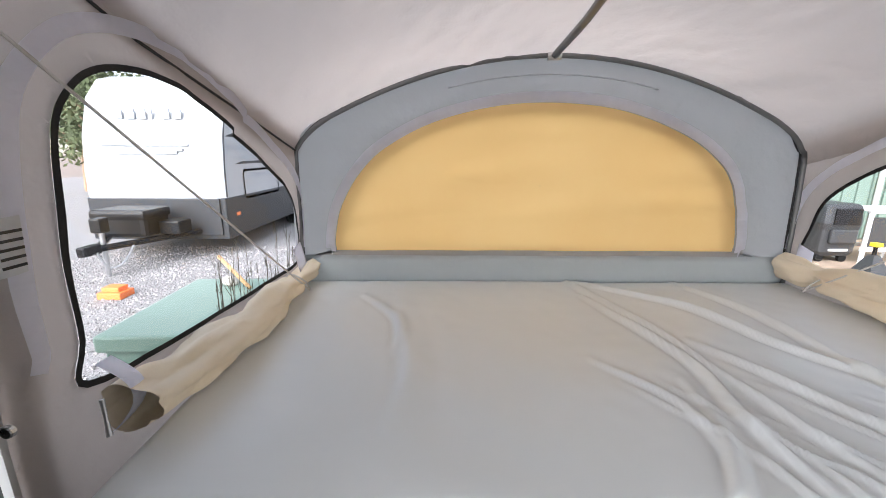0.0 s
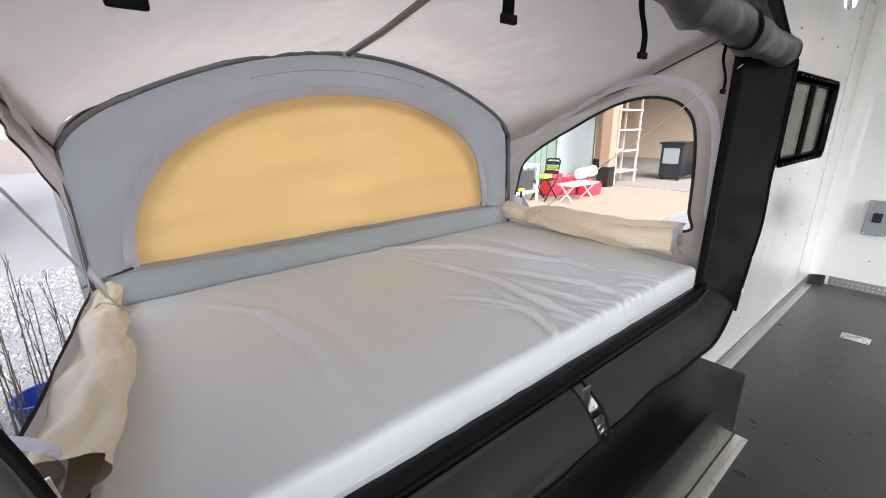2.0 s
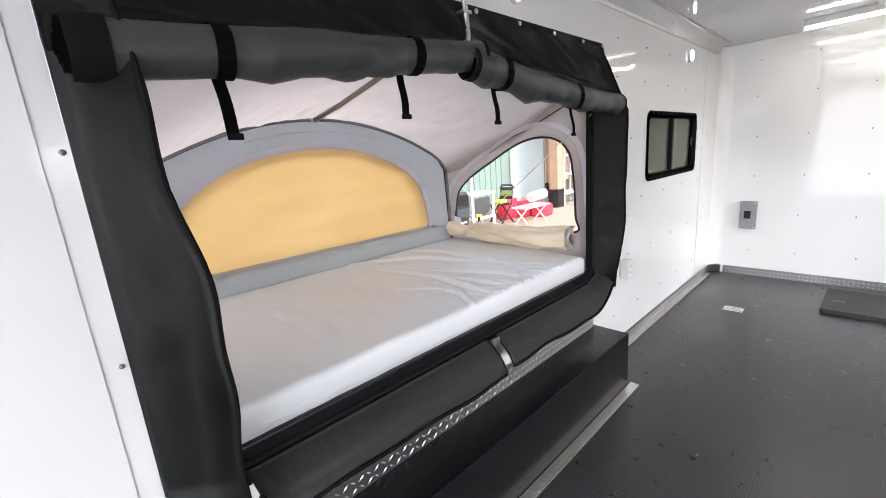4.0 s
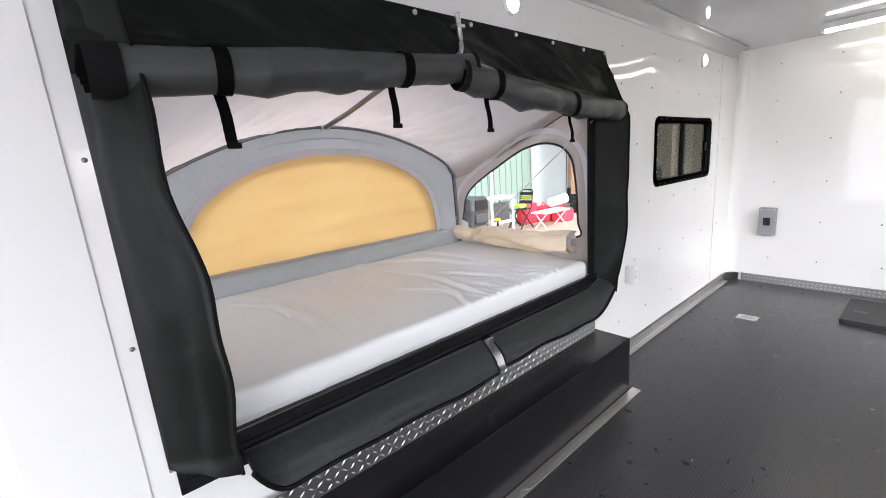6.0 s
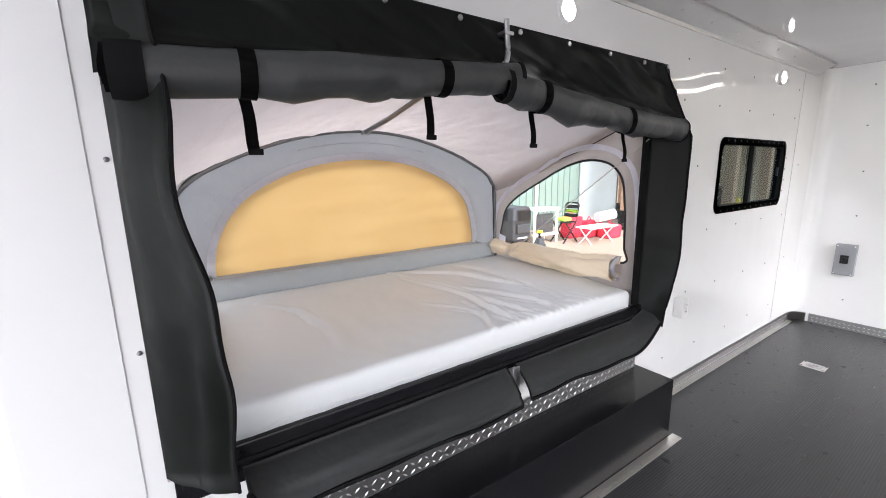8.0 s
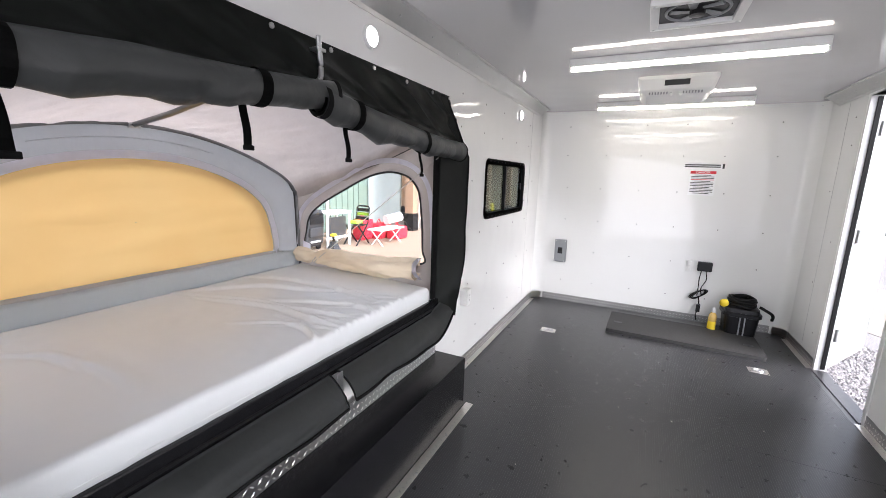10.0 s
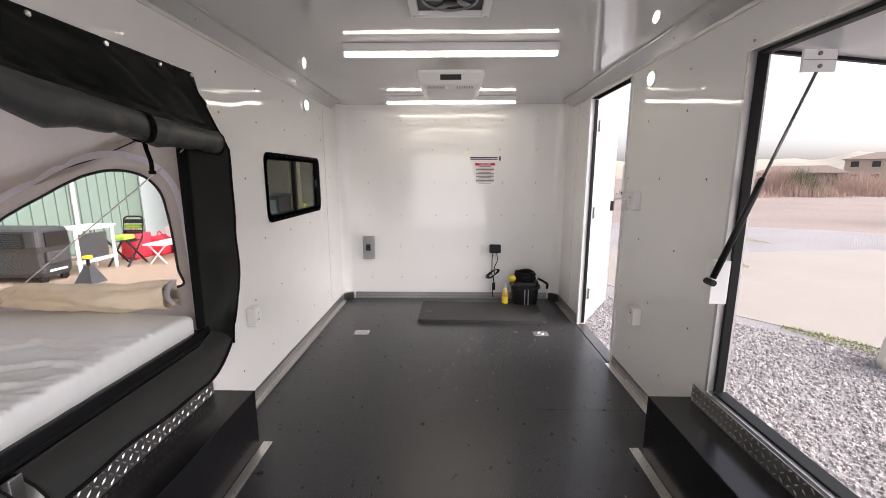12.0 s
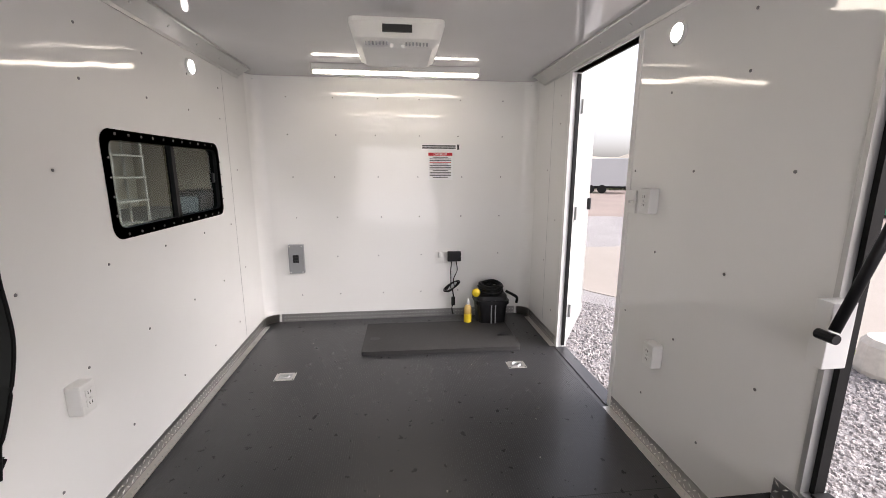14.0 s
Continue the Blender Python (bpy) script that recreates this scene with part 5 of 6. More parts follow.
patch("gravel_bed", [(-25, -8), (1.5, -8), (5.0, -4.85), (7.2, -3.1), (9.2, -1.9), (40, 3.2), (40, 3.6), (7.5, 4.2), (5.0, 6.2), (4.2, 30), (-25, 30)], G + 0.012, TRUNKM, "grey gravel around the trailer", 0.02)
patch("pavement", [(9.2, -1.9), (7.2, -3.1), (5.0, -4.85), (1.5, -8), (-6, -20), (3, -22), (11.3, -11.2), (10.8, -7.6), (11.0, -2.1)], G + 0.02, CONCRETE, "pale concrete drive slab with joints", 0.03, cat="pavement")
patch("gravel_strip", [(11.0, -2.1), (10.8, -7.6), (11.3, -11.2), (3, -22), (8, -24), (15.4, -13.6), (17.5, -9), (18, -1)], G + 0.010, TRUNKM, "worn gravel strip beyond the drive slab", 0.018)
patch("pavement", [(40, 3.6), (7.5, 4.2), (5.0, 6.2), (4.2, 9.3), (40, 9.3)], G + 0.03, APRON, "peach-toned concrete apron before the workshop", 0.04, cat="pavement")
grs = [(5.0, -4.70, 0.7, 0.16, 32), (9.6, -6.2, 0.6, 0.3, 20), (3.9, -5.8, 0.7, 0.2, -40), (13.5, -9.0, 1.4, 0.4, 10)]
rg = random.Random(3)
tb = bmesh.new()
for cx, cy, a, b, an in grs:
    for i in range(700):
        q, d = rg.uniform(0, 6.28), math.sqrt(rg.random())
        px, py = a * d * math.cos(q), b * d * math.sin(q)
        c, s_ = math.cos(radians(an)), math.sin(radians(an))
        x, y = cx + px * c - py * s_, cy + px * s_ + py * c
        h, w, t = rg.uniform(0.012, 0.04), 0.006, rg.uniform(0, 3.14)
        lean = (rg.uniform(-0.03, 0.03), rg.uniform(-0.03, 0.03))
        v = [tb.verts.new(p) for p in ((x - w * math.cos(t), y - w * math.sin(t), G + 0.02), (x + w * math.cos(t), y + w * math.sin(t), G + 0.02), (x + lean[0], y + lean[1], G + 0.02 + h))]
        tb.faces.new(v)
solid("grass", tb, GRASS, "sparse green grass tufts at the slab's edge", "grass", kind="stuff")
# loose gravel stones near the openings
pb = bmesh.new()
def pebbles(x0, x1, y0, y1, n, keep):
    for i in range(n):
        x, y = rg.uniform(x0, x1), rg.uniform(y0, y1)
        if not keep(x, y):
            continue
        r = rg.uniform(0.010, 0.024)
        a = rg.uniform(0, 6.28)
        pts = [(math.cos(a + k * 1.57) * r * rg.uniform(0.7, 1.2), math.sin(a + k * 1.57) * r * rg.uniform(0.7, 1.2)) for k in range(4)]
        lo = [pb.verts.new((x + p[0], y + p[1], G + 0.010)) for p in pts]
        hi = [pb.verts.new((x + p[0] * 0.55 + r * 0.1, y + p[1] * 0.55, G + 0.012 + r * rg.uniform(0.6, 1.0))) for p in pts]
        pb.faces.new(hi)
        for k in range(4):
            pb.faces.new((lo[k], lo[(k + 1) % 4], hi[(k + 1) % 4], hi[k]))


pebbles(1.6, 8.0, -5.0, -1.5, 26000, lambda x, y: y > -8 + (x - 1.5) * 1.0 and y > -4.7 + (x - 4.8) * 0.66 - 0.1)
pebbles(-5.5, 0.2, 2.6, 8.5, 9000, lambda x, y: True)
GRAV = bpy.data.materials.new("loose_stones")
GRAV.use_nodes = True
gn, gl = GRAV.node_tree.nodes, GRAV.node_tree.links
geo, rampn = gn.new("ShaderNodeNewGeometry"), gn.new("ShaderNodeValToRGB")
rampn.color_ramp.elements[0].color, rampn.color_ramp.elements[1].color = (0.15, 0.145, 0.145, 1), (0.44, 0.41, 0.40, 1)
e2 = rampn.color_ramp.elements.new(0.5)
e2.color = (0.27, 0.25, 0.245, 1)
gl.new(geo.outputs["Random Per Island"], rampn.inputs[0])
gl.new(rampn.outputs[0], gn["Principled BSDF"].inputs["Base Color"])
gn["Principled BSDF"].inputs["Roughness"].default_value = 0.9
solid("loose_gravel", pb, GRAV, "loose grey and brown gravel stones", "gravel", kind="stuff")

# ---------------------------------------------------------------- outside: white travel trailer
tv = thing("travel_trailer", (-4.1, 11, G), "white travel trailer with dark grey lower band parked on gravel", "travel trailer")
RX0, RX1, RY0, RY1 = -5.35, -2.93, 7.7, 14.5
prf = [(0.0, -0.02), (0.0, 0.46), (0.02, 0.9), (0.10, 1.5), (0.32, 2.15), (0.62, 2.48), (1.1, 2.6), (RY1 - RY0, 2.6), (RY1 - RY0, -0.02)]
bm = bmesh.new()
ends = []
for x, ins in ((RX0, 0.10), (RX0 + 0.12, 0.0), (RX1 - 0.12, 0.0), (RX1, 0.10)):
    ends.append([bm.verts.new((x, RY0 + a + (ins if i < 6 else 0), b)) for i, (a, b) in enumerate(prf)])
for a, b in zip(ends, ends[1:]):
    for i in range(len(prf)):
        j = (i + 1) % len(prf)
        bm.faces.new((a[i], a[j], b[j], b[i]))
bm.faces.new(ends[0]), bm.faces.new(ends[-1])
part("body", bm, RVWHITE, tv)
part("lower_band", box(RX0 + 0.03, RX1 + 0.012, RY0 + 0.02, RY1, -0.28, 0.45, 0.02), RVGREY, tv, "dark grey lower band")
part("front_band", box(RX0 + 0.08, RX1 - 0.08, RY0 - 0.02, RY0 + 0.1, -0.2, 0.45, 0.02), RVGREY, tv)
part("corner_moulding", tube([(RX1 + 0.005, RY0 + 0.10 + a, b) for a, b in prf[1:7]], 0.014, 6), RVGREY, tv)
for z0, z1, ya, yb in ((1.28, 1.36, 0.3, 2.6), (1.12, 1.16, 0.5, 3.4), (0.78, 0.82, 0.9, 3.2)):
    part("decal", box(RX1 + 0.002, RX1 + 0.006, RY0 + ya, RY0 + yb, z0, z1), RVSTRIPE, tv, "grey side stripe")
for ya, yb, z0, z1, run in ((0.25, 1.3, 1.50, 1.62, 0.5), (0.9, 2.6, 1.62, 1.80, 0.7), (2.2, 3.6, 1.0, 1.24, 0.6), (0.5, 1.6, 1.02, 1.07, 0.3)):
    sw_ = bmesh.new()
    lo_, hi_ = [[sw_.verts.new((RX1 + dx, RY0 + a, b)) for a, b in ((ya, z0), (yb, z0), (yb + run, z1), (ya + run, z1))] for dx in (0.002, 0.007)]
    sw_.faces.new(lo_), sw_.faces.new(hi_)
    for k in range(4):
        sw_.faces.new((lo_[k], lo_[(k + 1) % 4], hi_[(k + 1) % 4], hi_[k]))
    part("decal", sw_, RVGREY, tv, "dark slanted side graphic")
for i, (w, z) in enumerate(((1.5, 1.34), (1.3, 1.27), (1.1, 1.22))):
    part("decal", box(-4.5 - w / 2 + 0.3, -4.5 + w / 2 + 0.3, RY0 + 0.03, RY0 + 0.06, z - 0.025 + 0.02 * (i == 0), z + 0.025), RVSTRIPE, tv, "grey front stripe")
for i, w in enumerate((0.15, 0.16, 0.15, 0.06, 0.15, 0.15)):            # lettering as plain bars
    part("badge", box(-4.72 + i * 0.2, -4.72 + i * 0.2 + w, RY0 + 0.155, RY0 + 0.175, 1.78, 1.95), RVSTRIPE, tv, "grey badge")
lpA, lpB = rrect(RY0 + 0.75, RY0 + 2.4, 0.36, 0.92, 0.08), rrect(RY0 + 0.79, RY0 + 2.36, 0.40, 0.88, 0.06)
part("hatch_frame", ring(lpA, lpB, 1, lambda p: (RX1 + 0.012, p.x, p.y), 0.01), RVGREY, tv, "black luggage door frame")
part("window", box(RX1 - 0.01, RX1 + 0.012, RY0 + 3.0, RY0 + 4.3, 1.25, 1.95, 0.01), GLASSDARK, tv, "dark side window")
part("marker_light", box(RX1 + 0.01, RX1 + 0.03, RY0 + 0.35, RY0 + 0.47, 0.1, 0.16, 0.005), ORANGE, tv, "orange marker light")
for yy in (RY0 + 3.6, RY0 + 4.5):
    w = part("wheel", tube([(RX1 - 0.25, yy, G + 0.34), (RX1 - 0.02, yy, G + 0.34)], 0.34, 24), RUBBER, tv)
    part("rim", tube([(RX1 - 0.03, yy, G + 0.34), (RX1 + 0.0, yy, G + 0.34)], [0.2, 0.17], 20), STEEL, w)
part("tongue", tube([(-4.9, RY0, -0.12), (-4.14, RY0 - 1.35, -0.14)], 0.05, 8), BLACKBOX, tv, "black A-frame beam")
part("tongue", tube([(-3.4, RY0, -0.12), (-4.14, RY0 - 1.35, -0.14)], 0.05, 8), BLACKBOX, tv, "black A-frame beam")
part("coupler", box(-4.2, -4.08, RY0 - 1.6, RY0 - 1.3, -0.2, -0.06, 0.02), BLACKBOX, tv)
part("jack", tube([(-4.14, RY0 - 1.2, G + 0.02), (-4.14, RY0 - 1.2, 0.12)], 0.035, 10), STEEL, tv, "tongue jack")
part("jack_head", box(-4.22, -4.06, RY0 - 1.3, RY0 - 1.12, 0.08, 0.30, 0.03), BPLASTIC, tv)
gc = part("tank_cover", box(-4.55, -3.75, RY0 - 0.85, RY0 - 0.25, -0.08, 0.30, 0.07), BPLASTIC, tv, "black moulded tank cover")
part("cover_lid", box(-4.58, -3.72, RY0 - 0.88, RY0 - 0.22, 0.20, 0.36, 0.06), BPLASTIC, gc)
part("battery_box", box(-3.75, -3.42, RY0 - 0.55, RY0 - 0.2, -0.08, 0.14, 0.03), BPLASTIC, tv)
part("safety_chain", tube(smooth_loop([(-4.1, RY0 - 1.4, -0.15), (-4.0, RY0 - 1.35, -0.4), (-3.9, RY0 - 1.2, -0.38), (-3.85, RY0 - 1.0, -0.15)], 14, False), 0.014, 6), STEEL, tv)
ck = thing("wheel_chock", (-3.35, 5.6, G), "orange plastic levelling blocks on the gravel", "block")
part("block", box(-3.5, -3.2, 5.5, 5.75, G + 0.012, G + 0.10, 0.015), ORANGE, ck)
part("block_top", box(-3.46, -3.24, 5.54, 5.71, G + 0.10, G + 0.16, 0.012), ORANGE, ck)

# green utility cabinet just outside the tent
ub = thing("utility_cabinet", (-0.75, 3.2, G), "green steel utility transformer cabinet beside the tent", "utility cabinet")
Tu = Matrix.Translation((-0.69, 3.20, 0.0)) @ Matrix.Rotation(radians(2), 4, "Z")
def um(bm):
    bmesh.ops.transform(bm, matrix=Tu, verts=bm.verts)
    return bm


part("body", um(box(-0.31, 0.31, -0.48, 0.48, G + 0.01, 0.20, 0.012)), GREENBOX, ub)
part("lid", um(box(-0.34, 0.34, -0.51, 0.51, 0.19, 0.285, 0.015)), GREENBOX, ub, "sloped green lid")
part("number_plate", um(box(0.06, 0.29, -0.485, -0.481, 0.11, 0.175)), YPLASTIC, ub, "yellow number plate")
nt = text_mesh("plate_number", "53889", 0.062, Tu @ Matrix.Translation((0.175, -0.4865, 0.142)) @ Matrix.Rotation(radians(90), 4, "X"), INK, ub)
part("warning_label", um(box(-0.27, -0.08, -0.484, -0.4805, -0.25, -0.05)), PAPER, ub, "white warning label")
part("warning_stripe", um(box(-0.27, -0.08, -0.487, -0.484, -0.09, -0.05)), REDINK, ub)
stk = thing("broom_handle", (-0.75, 3.6, 0.3), "wooden broom handle leaning over the green cabinet", "stick")
part("handle", tube([(-0.83, 3.64, 0.48), (-0.52, 3.44, 0.30)], 0.014, 10), M("pale_wood", (0.55, 0.33, 0.15), 0.6, var=0.15, scale=20), stk, smooth=True)
rk = thing("rock", (-0.82, 3.62, 0.28), "pale stone lying on the green cabinet", "rock")
rb_ = bmesh.new()
bmesh.ops.create_icosphere(rb_, subdivisions=3, radius=0.05)
for v in rb_.verts:
    v.co = v.co * (1 + 0.3 * wob(v.co.x, v.co.y, v.co.z, 22))
    v.co = Vector((v.co.x * 1.3 - 0.72, v.co.y + 3.55, v.co.z * 0.7 + 0.315))
part("stone", rb_, STONE, rk, smooth=True)

# dry weeds standing between the tent and the cabinet
wd = thing("dry_weed", (-0.15, 2.68, G), "thin dry dark weed stalks beside the green cabinet", "weed")
rw = random.Random(12)
STALK = M("dry_dark_stalk", (0.10, 0.085, 0.06), 0.9, var=0.3, scale=40)
for i in range(34):
    x, y, hgt = -0.44 + 0.60 * rw.random(), 2.62 + 0.16 * rw.random(), 0.55 + 0.36 * rw.random()
    lean = 0.10 * (rw.random() - 0.3)
    st_ = part("stalk", tube([(x, y, G + 0.01), (x + lean * 0.3, y, 0.1), (x + lean, y + 0.02, hgt)], [0.0035, 0.003, 0.0012], 5), STALK, wd)
    for k in range(3):
        zz = hgt - 0.05 - 0.13 * k
        part("twig", tube([(x + lean * zz / hgt, y + 0.01, zz), (x + lean * zz / hgt + 0.05 * (rw.random() - 0.5), y, zz + 0.06)], [0.0018, 0.001], 4), STALK, st_)

# blue bucket behind the green cabinet
bb_ = thing("bucket", (-0.18, 3.82, G), "blue plastic bucket standing on the gravel", "bucket")
part("tub", lathe([(0.115, 0.0), (0.12, 0.01), (0.145, 0.33), (0.155, 0.335), (0.155, 0.36), (0.14, 0.36), (0.115, 0.02)], (-0.18, 3.82, G + 0.014), 24), M("blue_plastic", (0.02, 0.05, 0.30), 0.4, var=0.1, scale=10), bb_, smooth=False)
part("bail_handle", tube([(-0.18 + 0.158 * math.cos(a), 3.82 - 0.05 * math.sin(a), G + 0.34 - 0.12 * math.sin(a)) for a in [i * math.pi / 12 for i in range(13)]], 0.003, 6), STEEL, bb_)

# trees behind the travel trailer
def tree(x, y, h, seed):
    r = random.Random(seed)
    e = thing("tree", (x, y, G), "dull green tree behind the parked trailer", "tree", "trees beyond the yard")
    tr = bmesh.new()
    tube([(x, y, G), (x + 0.1, y, G + h * 0.3), (x + 0.2, y + 0.1, G + h * 0.6)], [0.16, 0.12, 0.05], 8, tr)
    for i in range(7):
        a = r.uniform(0, 6.28)
        z = G + h * r.uniform(0.25, 0.55)
        tube([(x + 0.1, y, z), (x + math.cos(a) * h * 0.15, y + math.sin(a) * h * 0.15, z + h * 0.15), (x + math.cos(a) * h * 0.27, y + math.sin(a) * h * 0.27, z + h * 0.25)], [0.06, 0.04, 0.015], 6, tr)
    part("trunk", tr, WOOD, e)
    lf = bmesh.new()
    for i in range(2600):
        d = Vector((r.gauss(0, 1), r.gauss(0, 1), r.gauss(0, 1))).normalized() * r.random() ** 0.4
        c = Vector((x, y, G + h * 0.62)) + Vector((d.x * h * 0.33, d.y * h * 0.33, d.z * h * 0.38)) * (1 + 0.4 * wob(d.x, d.y, d.z + seed, 2.2))
        q = Vector((r.gauss(0, 1), r.gauss(0, 1), r.gauss(0, 1))).normalized() * 0.13
        q2 = q.orthogonal().normalized() * 0.06
        lf.faces.new([lf.verts.new(c + w) for w in (q, q2, -q, -q2)])
    part("crown", lf, LEAF, e)


tree(-12.5, 17.5, 5.5, 1)
tree(-15.5, 19.5, 6.0, 2)
tree(-10.0, 22.0, 6.5, 3)

# ---------------------------------------------------------------- outside: workshop building
wk = thing("workshop", (9, 9.6, G), "workshop with pale green ribbed steel siding and an open porch", "building")
WYY = 9.4
part("wall", box(2.5, 14.8, WYY, WYY + 0.15, G + 0.02, 4.5), SIDING, wk, "pale green steel wall")
for i in range(32):
    part("siding_rib", box(2.6 + i * 0.3, 2.66 + i * 0.3, WYY - 0.035, WYY, G + 0.05, 4.5, 0.0), SIDING, wk)
part("downpipe", tube([(10.19, WYY - 0.09, G + 0.05), (10.19, WYY - 0.09, 4.4)], 0.05, 10), M("pale_pipe", (0.5, 0.5, 0.47), 0.5), wk, "pale downpipe")
part("glazed_screen", box(12.4, 14.6, WYY - 0.08, WYY - 0.04, G + 0.1, 3.2), M("dusty_translucent_panel", (0.33, 0.38, 0.37), 0.3, var=0.1), wk, "dull glazed panel")
part("porch_roof", box(12.2, 26, 5.2, 16, 3.6, 3.9), WOOD, wk, "dark porch roof")
part("inner_wall", box(13.0, 26, 13.5, 13.7, G + 0.02, 3.6), BEIGE, wk, "beige inner wall")
part("inner_wall", box(24, 24.2, 4.5, 13.5, G + 0.02, 3.6), BEIGE, wk)
part("porch_floor", box(12.9, 26, 5.0, 13.5, G + 0.03, G + 0.045), CONCRETE, wk)
for x, y in ((12.3, 7.4), (14.8, 9.1), (16.2, 6.1), (19.5, 6.2)):
    p = part("post", box(x - 0.16, x + 0.16, y - 0.16, y + 0.16, G + 0.03, 3.6, 0.01), WOOD, wk, "timber porch post")
    part("post_base", box(x - 0.19, x + 0.19, y - 0.19, y + 0.19, G + 0.04, G + 0.65, 0.02), BLACKBOX, p, "black post base")
    part("brace", tube([(x, y, 2.6), (x + 0.7, y, 3.55)], 0.09, 4), WOOD, p)
bw_ = part("doorway_frame", box(14.2, 16.0, 13.44, 13.5, G + 0.05, 3.2), WPLASTIC, wk, "white glazed door")
for i in range(2):
    for j in range(4):
        part("pane", box(14.3 + i * 0.85, 15.05 + i * 0.85, 13.42, 13.44, G + 0.15 + j * 0.9, G + 0.95 + j * 0.9), GLASSDARK, bw_)
rack = thing("shelf_rack", (13.3, 7.6, G), "tall wooden shelf rack on castors", "shelf rack")
for dx in (0, 1.3):
    for dy in (0, 0.5):
        part("upright", box(12.75 + dx, 12.81 + dx, 7.35 + dy, 7.41 + dy, G + 0.04, 2.4, 0.004), M("pale_plywood", (0.48, 0.40, 0.34), 0.7, var=0.1), rack)
for z in (-0.2, 0.45, 1.1, 1.7, 2.3):
    part("shelf", box(12.72, 14.14, 7.33, 7.94, z, z + 0.05, 0.004), bpy.data.materials["pale_plywood"], rack)
tc = thing("tool_chest", (15.6, 6.7, G), "black rolling tool chest on castors", "tool chest")
part("body", box(15.0, 16.4, 6.3, 7.0, G + 0.16, 0.62, 0.03), BPLASTIC, tc)
part("lid", box(14.95, 16.45, 6.25, 7.05, 0.62, 0.70, 0.02), BLACKBOX, tc)
part("front_panel", box(14.985, 15.0, 6.4, 6.9, 0.0, 0.5), GPLASTIC, tc)
for dx in (15.1, 16.3):
    for dy in (6.38, 6.92):
        part("castor", tube([(dx, dy - 0.02, G + 0.11), (dx, dy + 0.02, G + 0.11)], 0.075, 14), RUBBER, tc)
bk = thing("mop_bucket", (17.0, 6.2, G), "yellow plastic mop bucket", "bucket")
part("tub", lathe([(0.2, 0.05), (0.26, 0.5), (0.28, 0.5), (0.24, 0.1)], (17.0, 6.2, G + 0.03), 18), YPLASTIC, bk)
part("wringer", box(16.85, 17.15, 6.05, 6.35, G + 0.5, G + 0.85, 0.03), YPLASTIC, bk)

# things on the workshop apron
DARKGREY = M("dark_grey_moulded_plastic", (0.035, 0.036, 0.038), 0.5, var=0.1, scale=6)
cl = thing("evaporative_cooler", (7.6, 7.8, G), "large dark grey portable evaporative cooler on wheels", "cooler")
cb_ = bmesh.new()
rows = []
for z, i0, i1 in ((G + 0.14, 0.10, 0.02), (G + 0.22, 0.05, 0.0), (0.0, 0.03, 0.0), (0.12, 0.0, 0.0), (0.40, 0.02, 0.03), (0.44, 0.06, 0.06)):
    rows.append([cb_.verts.new((q.x, q.y, z)) for q in rrect(7.28 + i0, 7.95 - i1, 7.32 + i0, 8.75 - i1, 0.07, 3)])
for r0, r1 in zip(rows, rows[1:]):
    for i in range(len(r0)):
        cb_.faces.new((r0[i], r0[(i + 1) % len(r0)], r1[(i + 1) % len(r0)], r1[i]))
cb_.faces.new(rows[0]), cb_.faces.new(rows[-1])
part("body", cb_, DARKGREY, cl)
gr_ = part("grille", box(7.262, 7.285, 7.55, 8.35, 0.10, 0.37, 0.01), BPLASTIC, cl, "front louvre grille")
for i in range(7):
    part("louvre", box(7.252, 7.264, 7.58, 8.32, 0.12 + i * 0.034, 0.134 + i * 0.034), DARKGREY, gr_)
part("control_panel", box(7.42, 7.86, 7.30, 7.325, 0.10, 0.37, 0.01), BPLASTIC, cl, "recessed black control panel")
part("tank_bulge", box(7.40, 7.85, 7.285, 7.35, -0.22, 0.02, 0.03), DARKGREY, cl)
part("badge", box(7.45, 7.78, 7.335, 7.345, -0.36, -0.32), WPLASTIC, cl, "pale badge")
for dx in (7.42, 7.82):
    for dy in (7.46, 8.6):
        part("castor", tube([(dx, dy - 0.03, G + 0.10), (dx, dy + 0.03, G + 0.10)], 0.07, 14), RUBBER, cl)
tb_ = thing("white_stand", (8.4, 7.5, G), "white metal stand with a grey panel", "stand")
for dx in (8.0, 8.85):
    for dy in (7.3, 7.75):
        part("leg", tube([(dx, dy, G + 0.03), (dx, dy, 0.30)], 0.035, 8), WPLASTIC, tb_)
for z in (-0.35, 0.30):
    part("rail", box(7.96, 8.89, 7.27, 7.33, z, z + 0.06, 0.005), WPLASTIC, tb_)
    part("rail", box(7.96, 8.89, 7.72, 7.78, z, z + 0.06, 0.005), WPLASTIC, tb_)
part("top", box(7.94, 8.91, 7.25, 7.80, 0.33, 0.37, 0.008), WPLASTIC, tb_)
part("panel", box(8.1, 8.75, 7.34, 7.38, -0.28, 0.22), DARKGREY, tb_, "grey panel")
fc = thing("folding_chair", (9.05, 7.2, G), "black folding camp chair with lime bands", "chair")
for dy in (6.97, 7.40):
    part("leg", tube([(8.75, dy, G + 0.03), (9.25, dy, 0.0), (9.33, dy, 0.42)], 0.022, 8), BPLASTIC, fc)
    part("leg", tube([(9.30, dy, G + 0.03), (8.80, dy, 0.0)], 0.022, 8), BPLASTIC, fc)
part("top_rail", tube([(9.33, 6.97, 0.42), (9.345, 7.03, 0.47), (9.345, 7.34, 0.47), (9.33, 7.40, 0.42)], 0.022, 8), BPLASTIC, fc)
